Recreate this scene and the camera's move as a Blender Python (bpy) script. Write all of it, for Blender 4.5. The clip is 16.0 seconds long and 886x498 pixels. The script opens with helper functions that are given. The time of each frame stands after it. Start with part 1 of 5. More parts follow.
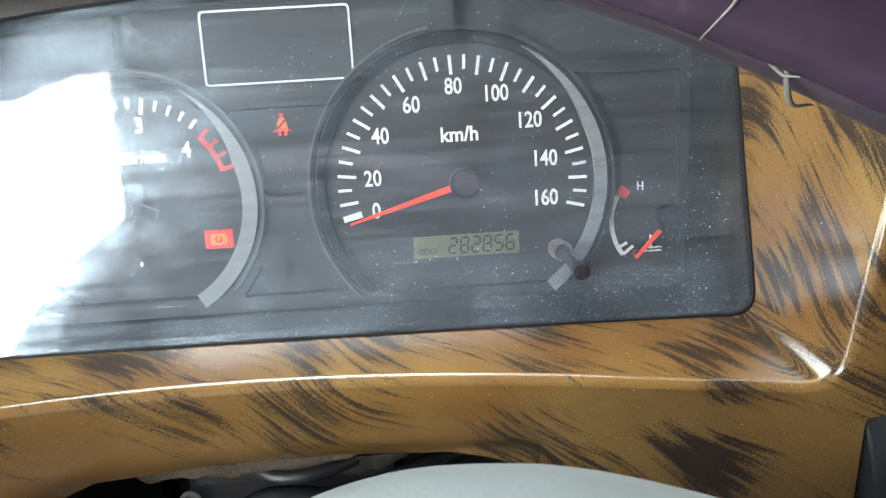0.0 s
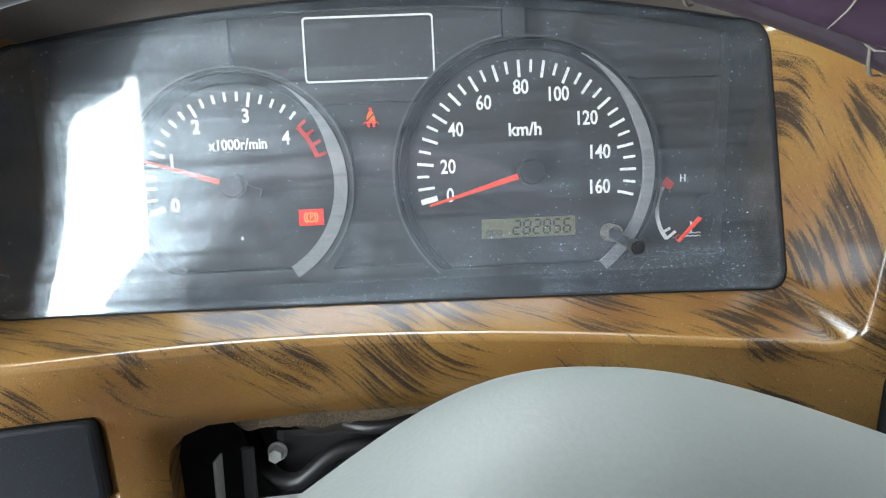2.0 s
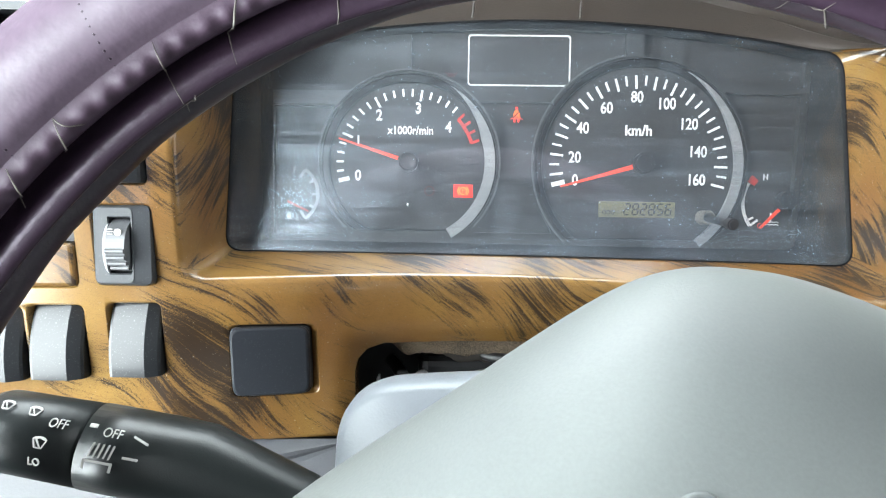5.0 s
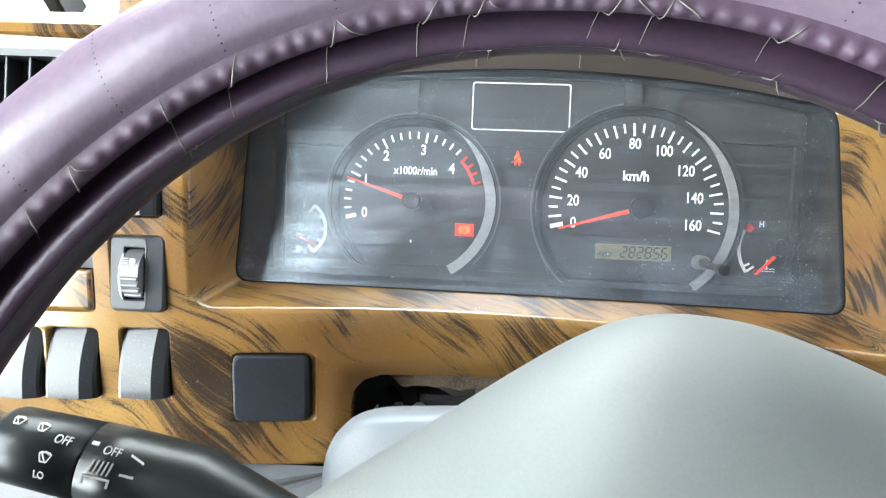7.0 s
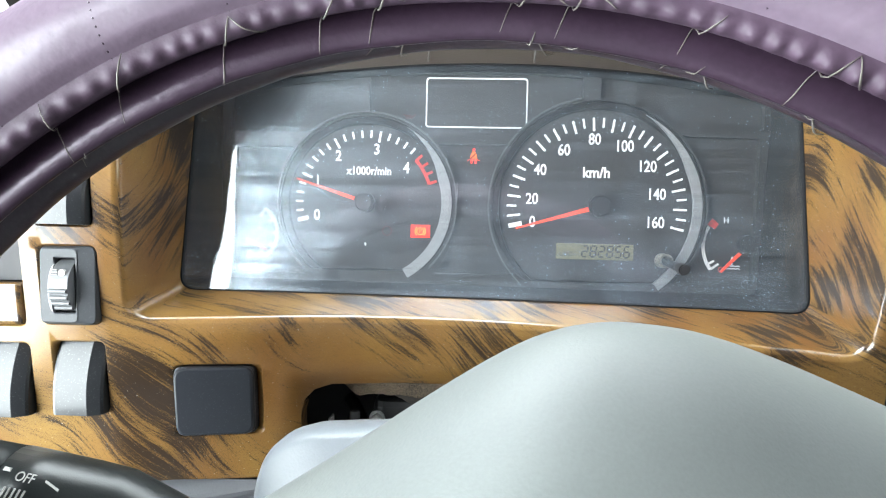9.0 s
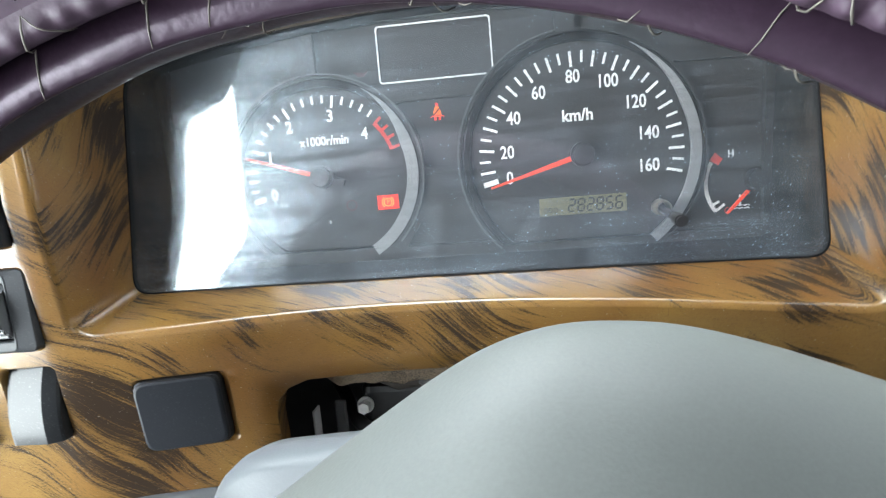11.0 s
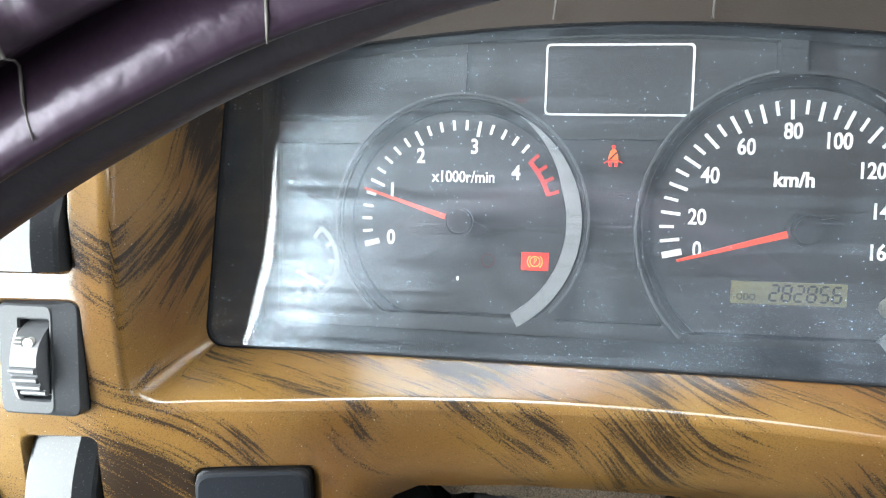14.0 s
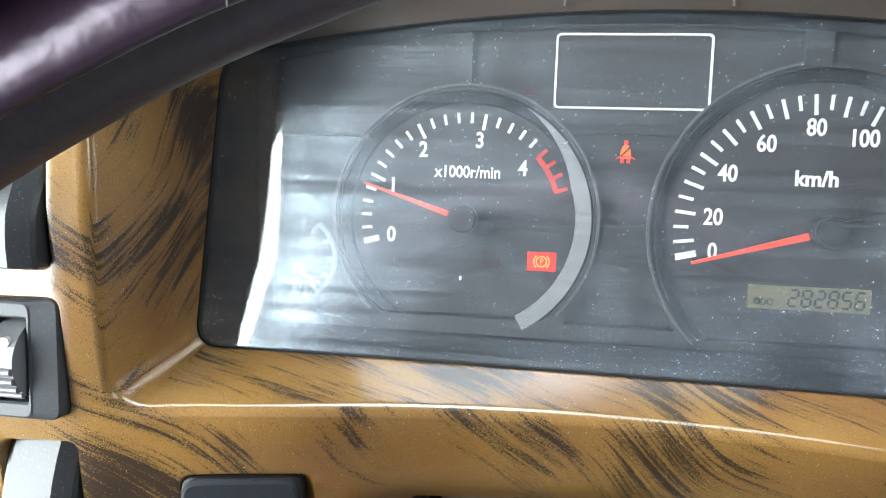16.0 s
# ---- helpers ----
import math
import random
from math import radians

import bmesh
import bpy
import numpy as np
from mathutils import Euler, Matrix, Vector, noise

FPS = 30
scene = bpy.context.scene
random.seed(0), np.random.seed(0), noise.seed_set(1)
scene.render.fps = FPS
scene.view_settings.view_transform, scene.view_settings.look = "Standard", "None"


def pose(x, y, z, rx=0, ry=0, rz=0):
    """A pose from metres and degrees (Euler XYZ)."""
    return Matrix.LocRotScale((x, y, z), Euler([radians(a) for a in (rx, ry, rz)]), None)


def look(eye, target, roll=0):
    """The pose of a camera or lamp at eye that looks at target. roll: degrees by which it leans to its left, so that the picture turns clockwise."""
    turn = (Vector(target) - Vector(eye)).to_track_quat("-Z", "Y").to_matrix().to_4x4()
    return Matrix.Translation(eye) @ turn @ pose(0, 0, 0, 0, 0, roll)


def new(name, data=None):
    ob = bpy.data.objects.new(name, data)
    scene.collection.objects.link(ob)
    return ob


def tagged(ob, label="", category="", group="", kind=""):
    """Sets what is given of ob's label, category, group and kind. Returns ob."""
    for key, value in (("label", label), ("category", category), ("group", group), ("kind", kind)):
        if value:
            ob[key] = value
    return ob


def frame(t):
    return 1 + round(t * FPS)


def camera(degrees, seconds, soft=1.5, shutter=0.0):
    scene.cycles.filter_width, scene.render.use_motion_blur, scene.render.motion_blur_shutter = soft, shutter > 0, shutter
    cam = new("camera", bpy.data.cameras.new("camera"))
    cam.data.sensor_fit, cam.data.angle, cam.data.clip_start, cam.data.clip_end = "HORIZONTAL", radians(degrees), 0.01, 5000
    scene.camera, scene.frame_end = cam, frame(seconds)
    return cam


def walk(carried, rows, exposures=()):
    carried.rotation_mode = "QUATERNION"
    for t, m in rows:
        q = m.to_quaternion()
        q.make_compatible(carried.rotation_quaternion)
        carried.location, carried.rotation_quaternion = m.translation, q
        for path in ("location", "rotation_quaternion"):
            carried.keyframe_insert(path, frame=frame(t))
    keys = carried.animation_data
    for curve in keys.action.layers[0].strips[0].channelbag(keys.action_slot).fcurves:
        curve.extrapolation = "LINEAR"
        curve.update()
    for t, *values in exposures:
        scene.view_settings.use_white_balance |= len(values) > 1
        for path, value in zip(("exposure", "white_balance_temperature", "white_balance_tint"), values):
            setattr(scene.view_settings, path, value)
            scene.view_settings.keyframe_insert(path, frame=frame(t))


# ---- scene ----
cam = camera(71.6, 16.0, soft=1.1, shutter=0.4)
PATH = [
    (0, (-0.01434, -0.25151, 0.00825), (-0.00457, 0.04592, -0.02971), -3.71),
    (0.5, (-0.02490, -0.26804, 0.00284), (-0.01555, 0.02947, -0.03461), -3.59),
    (1, (-0.03575, -0.28351, -0.00313), (-0.02544, 0.01438, -0.03704), -3.33),
    (1.5, (-0.04254, -0.28547, -0.00170), (-0.03165, 0.01258, -0.03406), -2.91),
    (2, (-0.04643, -0.28491, -0.00097), (-0.03634, 0.01325, -0.03254), -2.59),
    (2.5, (-0.04736, -0.28127, -0.00663), (-0.03746, 0.01714, -0.03588), -2.36),
    (3, (-0.04913, -0.28505, -0.00518), (-0.03995, 0.01331, -0.03510), -2.13),
    (3.5, (-0.06674, -0.29455, -0.00776), (-0.06075, 0.00397, -0.03698), -1.81),
    (4, (-0.08315, -0.31570, -0.01075), (-0.07915, -0.01703, -0.03870), -1.36),
    (4.5, (-0.10237, -0.33805, -0.02086), (-0.10129, -0.03900, -0.04471), 0.03),
    (4.7, (-0.10452, -0.34795, -0.02414), (-0.10535, -0.04870, -0.04538), 0.34),
    (6.8, (-0.08727, -0.37472, -0.02515), (-0.10481, -0.07429, -0.02987), 2.85),
    (7, (-0.08779, -0.36967, -0.02180), (-0.10515, -0.06923, -0.02493), 2.43),
    (7.5, (-0.08241, -0.36611, -0.01910), (-0.09950, -0.06565, -0.02180), 1.80),
    (8, (-0.07504, -0.36315, -0.01663), (-0.09203, -0.06269, -0.01895), 1.29),
    (8.2, (-0.06809, -0.36046, -0.01780), (-0.08597, -0.06004, -0.02046), 1.12),
    (10.5, (-0.06159, -0.34627, -0.01326), (-0.06811, -0.04654, -0.02418), 1.47),
    (10.7, (-0.04384, -0.32192, -0.01068), (-0.04752, -0.02197, -0.01464), 0.50),
    (11, (-0.03641, -0.31966, 0.00191), (-0.06741, -0.02386, -0.03733), -4.89),
    (11.2, (-0.05232, -0.32146, -0.03668), (-0.08293, -0.02501, -0.07098), -6.01),
    (11.5, (-0.07011, -0.33005, -0.04714), (-0.09969, -0.03442, -0.08871), -5.77),
    (11.7, (-0.10493, -0.34591, -0.03220), (-0.13121, -0.04872, -0.06370), -4.92),
    (12, (-0.10596, -0.33386, -0.02255), (-0.13744, -0.03672, -0.04942), -2.00),
    (12.5, (-0.11551, -0.31583, -0.01335), (-0.14974, -0.01884, -0.03837), 0.04),
    (13, (-0.11978, -0.27993, -0.00470), (-0.15282, 0.01745, -0.02645), 1.12),
    (13.5, (-0.11234, -0.26648, 0.00370), (-0.14607, 0.03111, -0.01370), 1.34),
    (14, (-0.10677, -0.25732, 0.00516), (-0.13997, 0.04035, -0.01190), 1.56),
    (14.5, (-0.10818, -0.25222, 0.00756), (-0.14177, 0.04537, -0.01010), 1.71),
    (15, (-0.10904, -0.25229, 0.00914), (-0.14274, 0.04522, -0.00963), 1.99),
    (15.5, (-0.10454, -0.24936, 0.00682), (-0.13916, 0.04806, -0.01165), 2.15),
    (16, (-0.10687, -0.24582, 0.00552), (-0.14260, 0.05143, -0.01362), 2.23),
]
# the dash face leans back a little; everything of the dash is built in its own frame and laid into the cab by DASH
DASH = pose(0, 0, 0.80, -12, 0, 0)
EXPOSURE = 0.05
walk(cam, [(t, DASH @ look(eye, target, roll)) for t, eye, target, roll in PATH], exposures=[(t, EXPOSURE + e) for t, e in ((0, -0.20), (1.0, -0.25), (2.5, -0.26), (4.5, 0.1), (6.8, 0.22), (8.2, 0.22), (10.3, 0.1), (11.0, -0.12), (11.5, -0.2), (12.0, -0.16), (12.5, 0.04), (13.0, 0.24), (14.0, 0.20), (16, 0.08))])

# ---- world and lamps ----
world = bpy.data.worlds.new("sky")
scene.world = world
world.use_nodes = True
wn = world.node_tree.nodes
sky = wn.new("ShaderNodeTexSky")
sky.sky_type, sky.sun_disc = "NISHITA", False
sky.sun_elevation, sky.sun_rotation = radians(50), radians(250)
world.node_tree.links.new(sky.outputs[0], wn["Background"].inputs[0])
wn["Background"].inputs[1].default_value = 0.05


def area_lamp(name, eye, target, sx, sy, watts, colour=(1, 1, 1)):
    """Daylight in a window's opening."""
    d = bpy.data.lights.new(name, "AREA")
    d.shape, d.size, d.size_y, d.energy, d.color = "RECTANGLE", sx, sy, watts, colour
    ob = new(name, d)
    ob.matrix_world = look(eye, target)
    return ob


area_lamp("door_window_daylight", (-0.70, -0.62, 1.11), (0.2, -0.62, 1.06), 1.00, 1.24, 92, (0.90, 0.96, 1.0))
area_lamp("windscreen_daylight", (-0.29, 0.10, 1.385), (-0.29, -0.64, 0.715), 0.65, 0.92, 39, (0.90, 0.955, 1.0))
area_lamp("windscreen_far_daylight", (0.31, 0.10, 1.385), (0.31, -0.64, 0.715), 0.54, 0.92, 14, (0.90, 0.955, 1.0))
area_lamp("far_window_daylight", (1.32, -0.55, 1.30), (0.2, -0.4, 0.9), 0.8, 0.6, 9.0, (0.95, 0.98, 1.0))

# ---- materials ----


def mat(name, colour, rough=0.5, metal=0.0, grain=0.0, grain_size=800.0, bump=0.0, coat=0.0, spec=0.5, spots=0.0, spot_colour=(0.5, 0.5, 0.5), emit=0.0, emit_colour=None):
    """A painted or moulded surface: colour variation at two scales, grain as relief, fine dust."""
    m = bpy.data.materials.new(name)
    m.use_nodes = True
    nt, n = m.node_tree, m.node_tree.nodes
    b = n["Principled BSDF"]
    b.inputs["Roughness"].default_value, b.inputs["Metallic"].default_value = rough, metal
    b.inputs["Coat Weight"].default_value, b.inputs["Coat Roughness"].default_value = coat, 0.12
    b.inputs["Specular IOR Level"].default_value = spec
    b.inputs["Base Color"].default_value = (*colour, 1)
    co = n.new("ShaderNodeTexCoord")
    link = nt.links.new
    if grain:
        big, small = n.new("ShaderNodeTexNoise"), n.new("ShaderNodeTexNoise")
        big.inputs["Scale"].default_value, small.inputs["Scale"].default_value = 22, grain_size
        big.inputs["Detail"].default_value = 6
        for t in (big, small):
            link(co.outputs["Object"], t.inputs["Vector"])
        mix = n.new("ShaderNodeMix")
        mix.data_type = "FLOAT"
        mix.inputs[0].default_value = 0.45
        link(big.outputs[0], mix.inputs[2]), link(small.outputs[0], mix.inputs[3])
        ramp = n.new("ShaderNodeValToRGB")
        ramp.color_ramp.elements[0].position, ramp.color_ramp.elements[1].position = 0.3, 0.7
        ramp.color_ramp.elements[0].color = (*[c * (1 - grain) for c in colour], 1)
        ramp.color_ramp.elements[1].color = (*[min(1, c * (1 + grain)) for c in colour], 1)
        link(mix.outputs[0], ramp.inputs[0])
        out = ramp.outputs[0]
        if spots:
            dust = n.new("ShaderNodeTexNoise")
            dust.inputs["Scale"].default_value, dust.inputs["Detail"].default_value = 1500, 1
            link(co.outputs["Object"], dust.inputs["Vector"])
            cut = n.new("ShaderNodeMapRange")
            cut.inputs[1].default_value, cut.inputs[2].default_value, cut.inputs[4].default_value = 0.66, 0.72, spots
            link(dust.outputs[0], cut.inputs[0])
            over = n.new("ShaderNodeMix")
            over.data_type = "RGBA"
            over.inputs[7].default_value = (*spot_colour, 1)
            link(cut.outputs[0], over.inputs[0]), link(out, over.inputs[6])
            out = over.outputs[2]
        link(out, b.inputs["Base Color"])
        if bump:
            bp = n.new("ShaderNodeBump")
            bp.inputs["Strength"].default_value, bp.inputs["Distance"].default_value = bump, 0.0006
            link(small.outputs[0], bp.inputs["Height"]), link(bp.outputs[0], b.inputs["Normal"])
    if emit:
        b.inputs["Emission Color"].default_value = (*(emit_colour or colour), 1)
        b.inputs["Emission Strength"].default_value = emit
    return m


def wood_print():
    """Glossy burl print: ochre ground, dark flames drawn out along a slant, fine dark pores."""
    m = bpy.data.materials.new("burl_wood_print")
    m.use_nodes = True
    nt, n = m.node_tree, m.node_tree.nodes
    link = nt.links.new
    b = n["Principled BSDF"]
    co = n.new("ShaderNodeTexCoord")
    # the print wraps round the lip: on floors depth carries on in height, on side walls in width
    apart, lay, facing = n.new("ShaderNodeSeparateXYZ"), n.new("ShaderNodeCombineXYZ"), n.new("ShaderNodeSeparateXYZ")
    link(co.outputs["Object"], apart.inputs[0]), link(co.outputs["Normal"], facing.inputs[0])

    def calc(op, a, c):
        s = n.new("ShaderNodeMath")
        s.operation = op
        for i, v in enumerate((a, c)):
            if isinstance(v, float):
                s.inputs[i].default_value = v
            else:
                link(v, s.inputs[i])
        return s.outputs[0]

    def turned_by(axis):
        s = n.new("ShaderNodeMapRange")
        s.inputs[1].default_value, s.inputs[2].default_value = 0.78, 0.90
        link(calc("ABSOLUTE", axis, 0.0), s.inputs[0])
        return s.outputs[0]

    inward = calc("ADD", apart.outputs["Y"], 0.015)
    wide, tall = (calc("MULTIPLY", inward, turned_by(facing.outputs[k])) for k in ("X", "Z"))
    link(calc("SUBTRACT", apart.outputs["X"], wide), lay.inputs["X"]), link(calc("ADD", apart.outputs["Z"], tall), lay.inputs["Z"])
    # bend the coordinates so that the flames wander
    bend = n.new("ShaderNodeTexNoise")
    bend.inputs["Scale"].default_value, bend.inputs["Detail"].default_value = 11, 1
    link(lay.outputs[0], bend.inputs["Vector"])
    off = n.new("ShaderNodeVectorMath")
    off.operation = "MULTIPLY_ADD"
    off.inputs[1].default_value = (0.055, 0.0, 0.055)
    link(bend.outputs["Color"], off.inputs[0]), link(lay.outputs[0], off.inputs[2])
    turn = n.new("ShaderNodeMapping")
    turn.inputs["Rotation"].default_value = (0, radians(-38), 0)
    link(off.outputs[0], turn.inputs["Vector"])

    def drawn_out(sx, sz, detail, rough):
        squash, t = n.new("ShaderNodeMapping"), n.new("ShaderNodeTexNoise")
        squash.inputs["Scale"].default_value = (sx, 1, sz)
        t.inputs["Scale"].default_value, t.inputs["Detail"].default_value, t.inputs["Roughness"].default_value = 1.0, detail, rough
        link(turn.outputs[0], squash.inputs["Vector"]), link(squash.outputs[0], t.inputs["Vector"])
        return t.outputs[0]

    flame, hair, fibre = drawn_out(15, 62, 2, 0.5), drawn_out(26, 330, 3, 0.6), drawn_out(40, 900, 2, 0.5)
    crowd = n.new("ShaderNodeTexNoise")
    crowd.inputs["Scale"].default_value, crowd.inputs["Detail"].default_value = 19, 1
    link(off.outputs[0], crowd.inputs["Vector"])

    def between(value, lo, hi, top=1.0):
        r = n.new("ShaderNodeMapRange")
        r.interpolation_type = "SMOOTHSTEP"
        r.inputs[1].default_value, r.inputs[2].default_value, r.inputs[4].default_value = lo, hi, top
        link(value, r.inputs[0])
        return r.outputs[0]

    # bundles: broad translucent flames where the crowd is dense, split into fine strokes at their fringes
    bundle = calc("ADD", calc("MULTIPLY", crowd.outputs[0], 0.78), calc("MULTIPLY", flame, 0.66))
    frayed = calc("ADD", bundle, calc("MULTIPLY", calc("SUBTRACT", hair, 0.5), 0.85))
    frayed = calc("ADD", frayed, calc("MULTIPLY", calc("SUBTRACT", fibre, 0.5), 0.30))
    tone = n.new("ShaderNodeTexNoise")
    tone.inputs["Scale"].default_value, tone.inputs["Detail"].default_value = 14, 4
    link(off.outputs[0], tone.inputs["Vector"])
    ground = n.new("ShaderNodeValToRGB")
    e = ground.color_ramp.elements
    e[0].position, e[0].color = 0.32, (0.156, 0.071, 0.0185, 1)
    e[1].position, e[1].color = 0.68, (0.250, 0.149, 0.039, 1)
    link(tone.outputs[0], ground.inputs[0])
    pore = n.new("ShaderNodeTexNoise")
    pore.inputs["Scale"].default_value, pore.inputs["Detail"].default_value = 2500, 2
    link(co.outputs["Object"], pore.inputs["Vector"])
    rag = n.new("ShaderNodeMath")
    rag.operation = "MULTIPLY_ADD"
    rag.inputs[1].default_value = 0.46
    link(pore.outputs[0], rag.inputs[0]), link(frayed, rag.inputs[2])
    rag2 = n.new("ShaderNodeMath")
    rag2.operation = "SUBTRACT"
    rag2.inputs[1].default_value = 0.23
    link(rag.outputs[0], rag2.inputs[0])
    dark, shade = between(rag2.outputs[0], 0.765, 0.885, 0.93), between(calc("ADD", calc("MULTIPLY", rag2.outputs[0], 0.6), calc("MULTIPLY", bundle, 0.4)), 0.668, 0.838, 0.55)
    speck = n.new("ShaderNodeMapRange")
    speck.inputs[1].default_value, speck.inputs[2].default_value, speck.inputs[4].default_value = 0.52, 0.64, 0.42
    link(pore.outputs[0], speck.inputs[0])
    first = n.new("ShaderNodeMix")
    first.data_type = "RGBA"
    first.inputs[7].default_value = (0.07, 0.032, 0.010, 1)
    link(speck.outputs[0], first.inputs[0]), link(ground.outputs[0], first.inputs[6])
    mid = n.new("ShaderNodeMix")
    mid.data_type = "RGBA"
    mid.inputs[7].default_value = (0.080, 0.046, 0.017, 1)
    link(shade, mid.inputs[0]), link(first.outputs[2], mid.inputs[6])
    second = n.new("ShaderNodeMix")
    second.data_type = "RGBA"
    second.inputs[7].default_value = (0.020, 0.013, 0.009, 1)
    link(dark, second.inputs[0]), link(mid.outputs[2], second.inputs[6])
    dust = n.new("ShaderNodeTexNoise")
    dust.inputs["Scale"].default_value, dust.inputs["Detail"].default_value = 1900, 0
    link(co.outputs["Object"], dust.inputs["Vector"])
    cut = n.new("ShaderNodeMapRange")
    cut.inputs[1].default_value, cut.inputs[2].default_value, cut.inputs[4].default_value = 0.815, 0.85, 0.45
    link(dust.outputs[0], cut.inputs[0])
    third = n.new("ShaderNodeMix")
    third.data_type = "RGBA"
    third.inputs[7].default_value = (0.6, 0.56, 0.48, 1)
    link(cut.outputs[0], third.inputs[0]), link(second.outputs[2], third.inputs[6])
    link(third.outputs[2], b.inputs["Base Color"])
    b.inputs["Roughness"].default_value, b.inputs["Specular IOR Level"].default_value = 0.42, 0.18
    b.inputs["Coat Weight"].default_value, b.inputs["Coat Roughness"].default_value, b.inputs["Coat IOR"].default_value = 0.85, 0.06, 1.70
    bp = n.new("ShaderNodeBump")
    bp.inputs["Strength"].default_value, bp.inputs["Distance"].default_value = 0.14, 0.0004
    link(pore.outputs[0], bp.inputs["Height"]), link(bp.outputs[0], b.inputs["Normal"])
    peel = n.new("ShaderNodeBump")
    peel.inputs["Strength"].default_value, peel.inputs["Distance"].default_value = 0.09, 0.0003
    link(pore.outputs[0], peel.inputs["Height"]), link(peel.outputs[0], b.inputs["Coat Normal"])
    return m


def lens_plastic():
    """Clear acrylic: mirror by angle, a scratched veil, dust and long wiping scratches."""
    m = bpy.data.materials.new("clear_scratched_acrylic")
    m.use_nodes = True
    nt, n = m.node_tree, m.node_tree.nodes
    link = nt.links.new
    n.remove(n["Principled BSDF"])
    out = n["Material Output"]
    co = n.new("ShaderNodeTexCoord")
    facing = n.new("ShaderNodeLayerWeight")
    facing.inputs[0].default_value = 0.5
    power = n.new("ShaderNodeMath")
    power.operation = "POWER"
    power.inputs[1].default_value = 4.0
    link(facing.outputs["Facing"], power.inputs[0])
    gloss_fac = n.new("ShaderNodeMath")
    gloss_fac.operation = "MULTIPLY_ADD"
    gloss_fac.inputs[1].default_value, gloss_fac.inputs[2].default_value = 0.9, 0.045
    link(power.outputs[0], gloss_fac.inputs[0])
    clear, gloss, veil, dirt = (n.new("ShaderNodeBsdf" + k) for k in ("Transparent", "Glossy", "Glossy", "Diffuse"))
    gloss.inputs["Roughness"].default_value, veil.inputs["Roughness"].default_value = 0.03, 0.31
    dirt.inputs["Color"].default_value = (0.58, 0.73, 0.88, 1)
    veil.inputs["Color"].default_value = (0.78, 0.91, 1.0, 1)
    # scratches run along, a little wavy
    squash = n.new("ShaderNodeMapping")
    squash.inputs["Scale"].default_value = (5, 1, 210)
    link(co.outputs["Object"], squash.inputs["Vector"])
    scr = n.new("ShaderNodeTexNoise")
    scr.inputs["Scale"].default_value, scr.inputs["Detail"].default_value, scr.inputs["Roughness"].default_value = 1.0, 5, 0.62
    link(squash.outputs[0], scr.inputs["Vector"])
    scr_r = n.new("ShaderNodeMapRange")
    scr_r.inputs[1].default_value, scr_r.inputs[2].default_value, scr_r.inputs[3].default_value, scr_r.inputs[4].default_value = 0.36, 0.68, 0.024, 0.120
    link(scr.outputs[0], scr_r.inputs[0])
    cloud = n.new("ShaderNodeTexNoise")
    cloud.inputs["Scale"].default_value, cloud.inputs["Detail"].default_value = 18, 6
    link(co.outputs["Object"], cloud.inputs["Vector"])
    cloud_r = n.new("ShaderNodeMapRange")
    cloud_r.inputs[1].default_value, cloud_r.inputs[2].default_value, cloud_r.inputs[3].default_value, cloud_r.inputs[4].default_value = 0.3, 0.7, 0.006, 0.023
    link(cloud.outputs[0], cloud_r.inputs[0])
    dust = n.new("ShaderNodeTexNoise")
    dust.inputs["Scale"].default_value, dust.inputs["Detail"].default_value = 1900, 1
    link(co.outputs["Object"], dust.inputs["Vector"])
    dust_r = n.new("ShaderNodeMapRange")
    dust_r.inputs[1].default_value, dust_r.inputs[2].default_value, dust_r.inputs[4].default_value = 0.66, 0.73, 0.34
    link(dust.outputs[0], dust_r.inputs[0])
    low = n.new("ShaderNodeSeparateXYZ")
    link(co.outputs["Object"], low.inputs[0])
    settle = n.new("ShaderNodeMapRange")
    settle.inputs[1].default_value, settle.inputs[2].default_value, settle.inputs[3].default_value, settle.inputs[4].default_value = -0.05, 0.07, 1.0, 0.45
    link(low.outputs["Z"], settle.inputs[0])
    dusty = n.new("ShaderNodeMath")
    dusty.operation = "MULTIPLY"
    link(dust_r.outputs[0], dusty.inputs[0]), link(settle.outputs[0], dusty.inputs[1])
    # smears of an old cloth, and fine upright hairlines low down
    smear = n.new("ShaderNodeTexNoise")
    smear.inputs["Scale"].default_value, smear.inputs["Detail"].default_value, smear.inputs["Distortion"].default_value = 24, 8, 1.2
    link(co.outputs["Object"], smear.inputs["Vector"])
    smear_r = n.new("ShaderNodeMapRange")
    smear_r.inputs[1].default_value, smear_r.inputs[2].default_value, smear_r.inputs[3].default_value, smear_r.inputs[4].default_value = 0.34, 0.64, 0.5, 1.5
    link(smear.outputs[0], smear_r.inputs[0])

    def hairline(turn_y, sx, sz, lo, hi, weight):
        lay, lines, cut = n.new("ShaderNodeMapping"), n.new("ShaderNodeTexNoise"), n.new("ShaderNodeMapRange")
        lay.vector_type = "POINT"
        lay.inputs["Rotation"].default_value, lay.inputs["Scale"].default_value = (0, radians(turn_y), 0), (sx, 1, sz)
        lines.inputs["Scale"].default_value, lines.inputs["Detail"].default_value = 1.0, 1
        link(co.outputs["Object"], lay.inputs["Vector"]), link(lay.outputs[0], lines.inputs["Vector"]), link(lines.outputs[0], cut.inputs[0])
        cut.inputs[1].default_value, cut.inputs[2].default_value, cut.inputs[4].default_value = lo, hi, weight
        return cut.outputs[0]

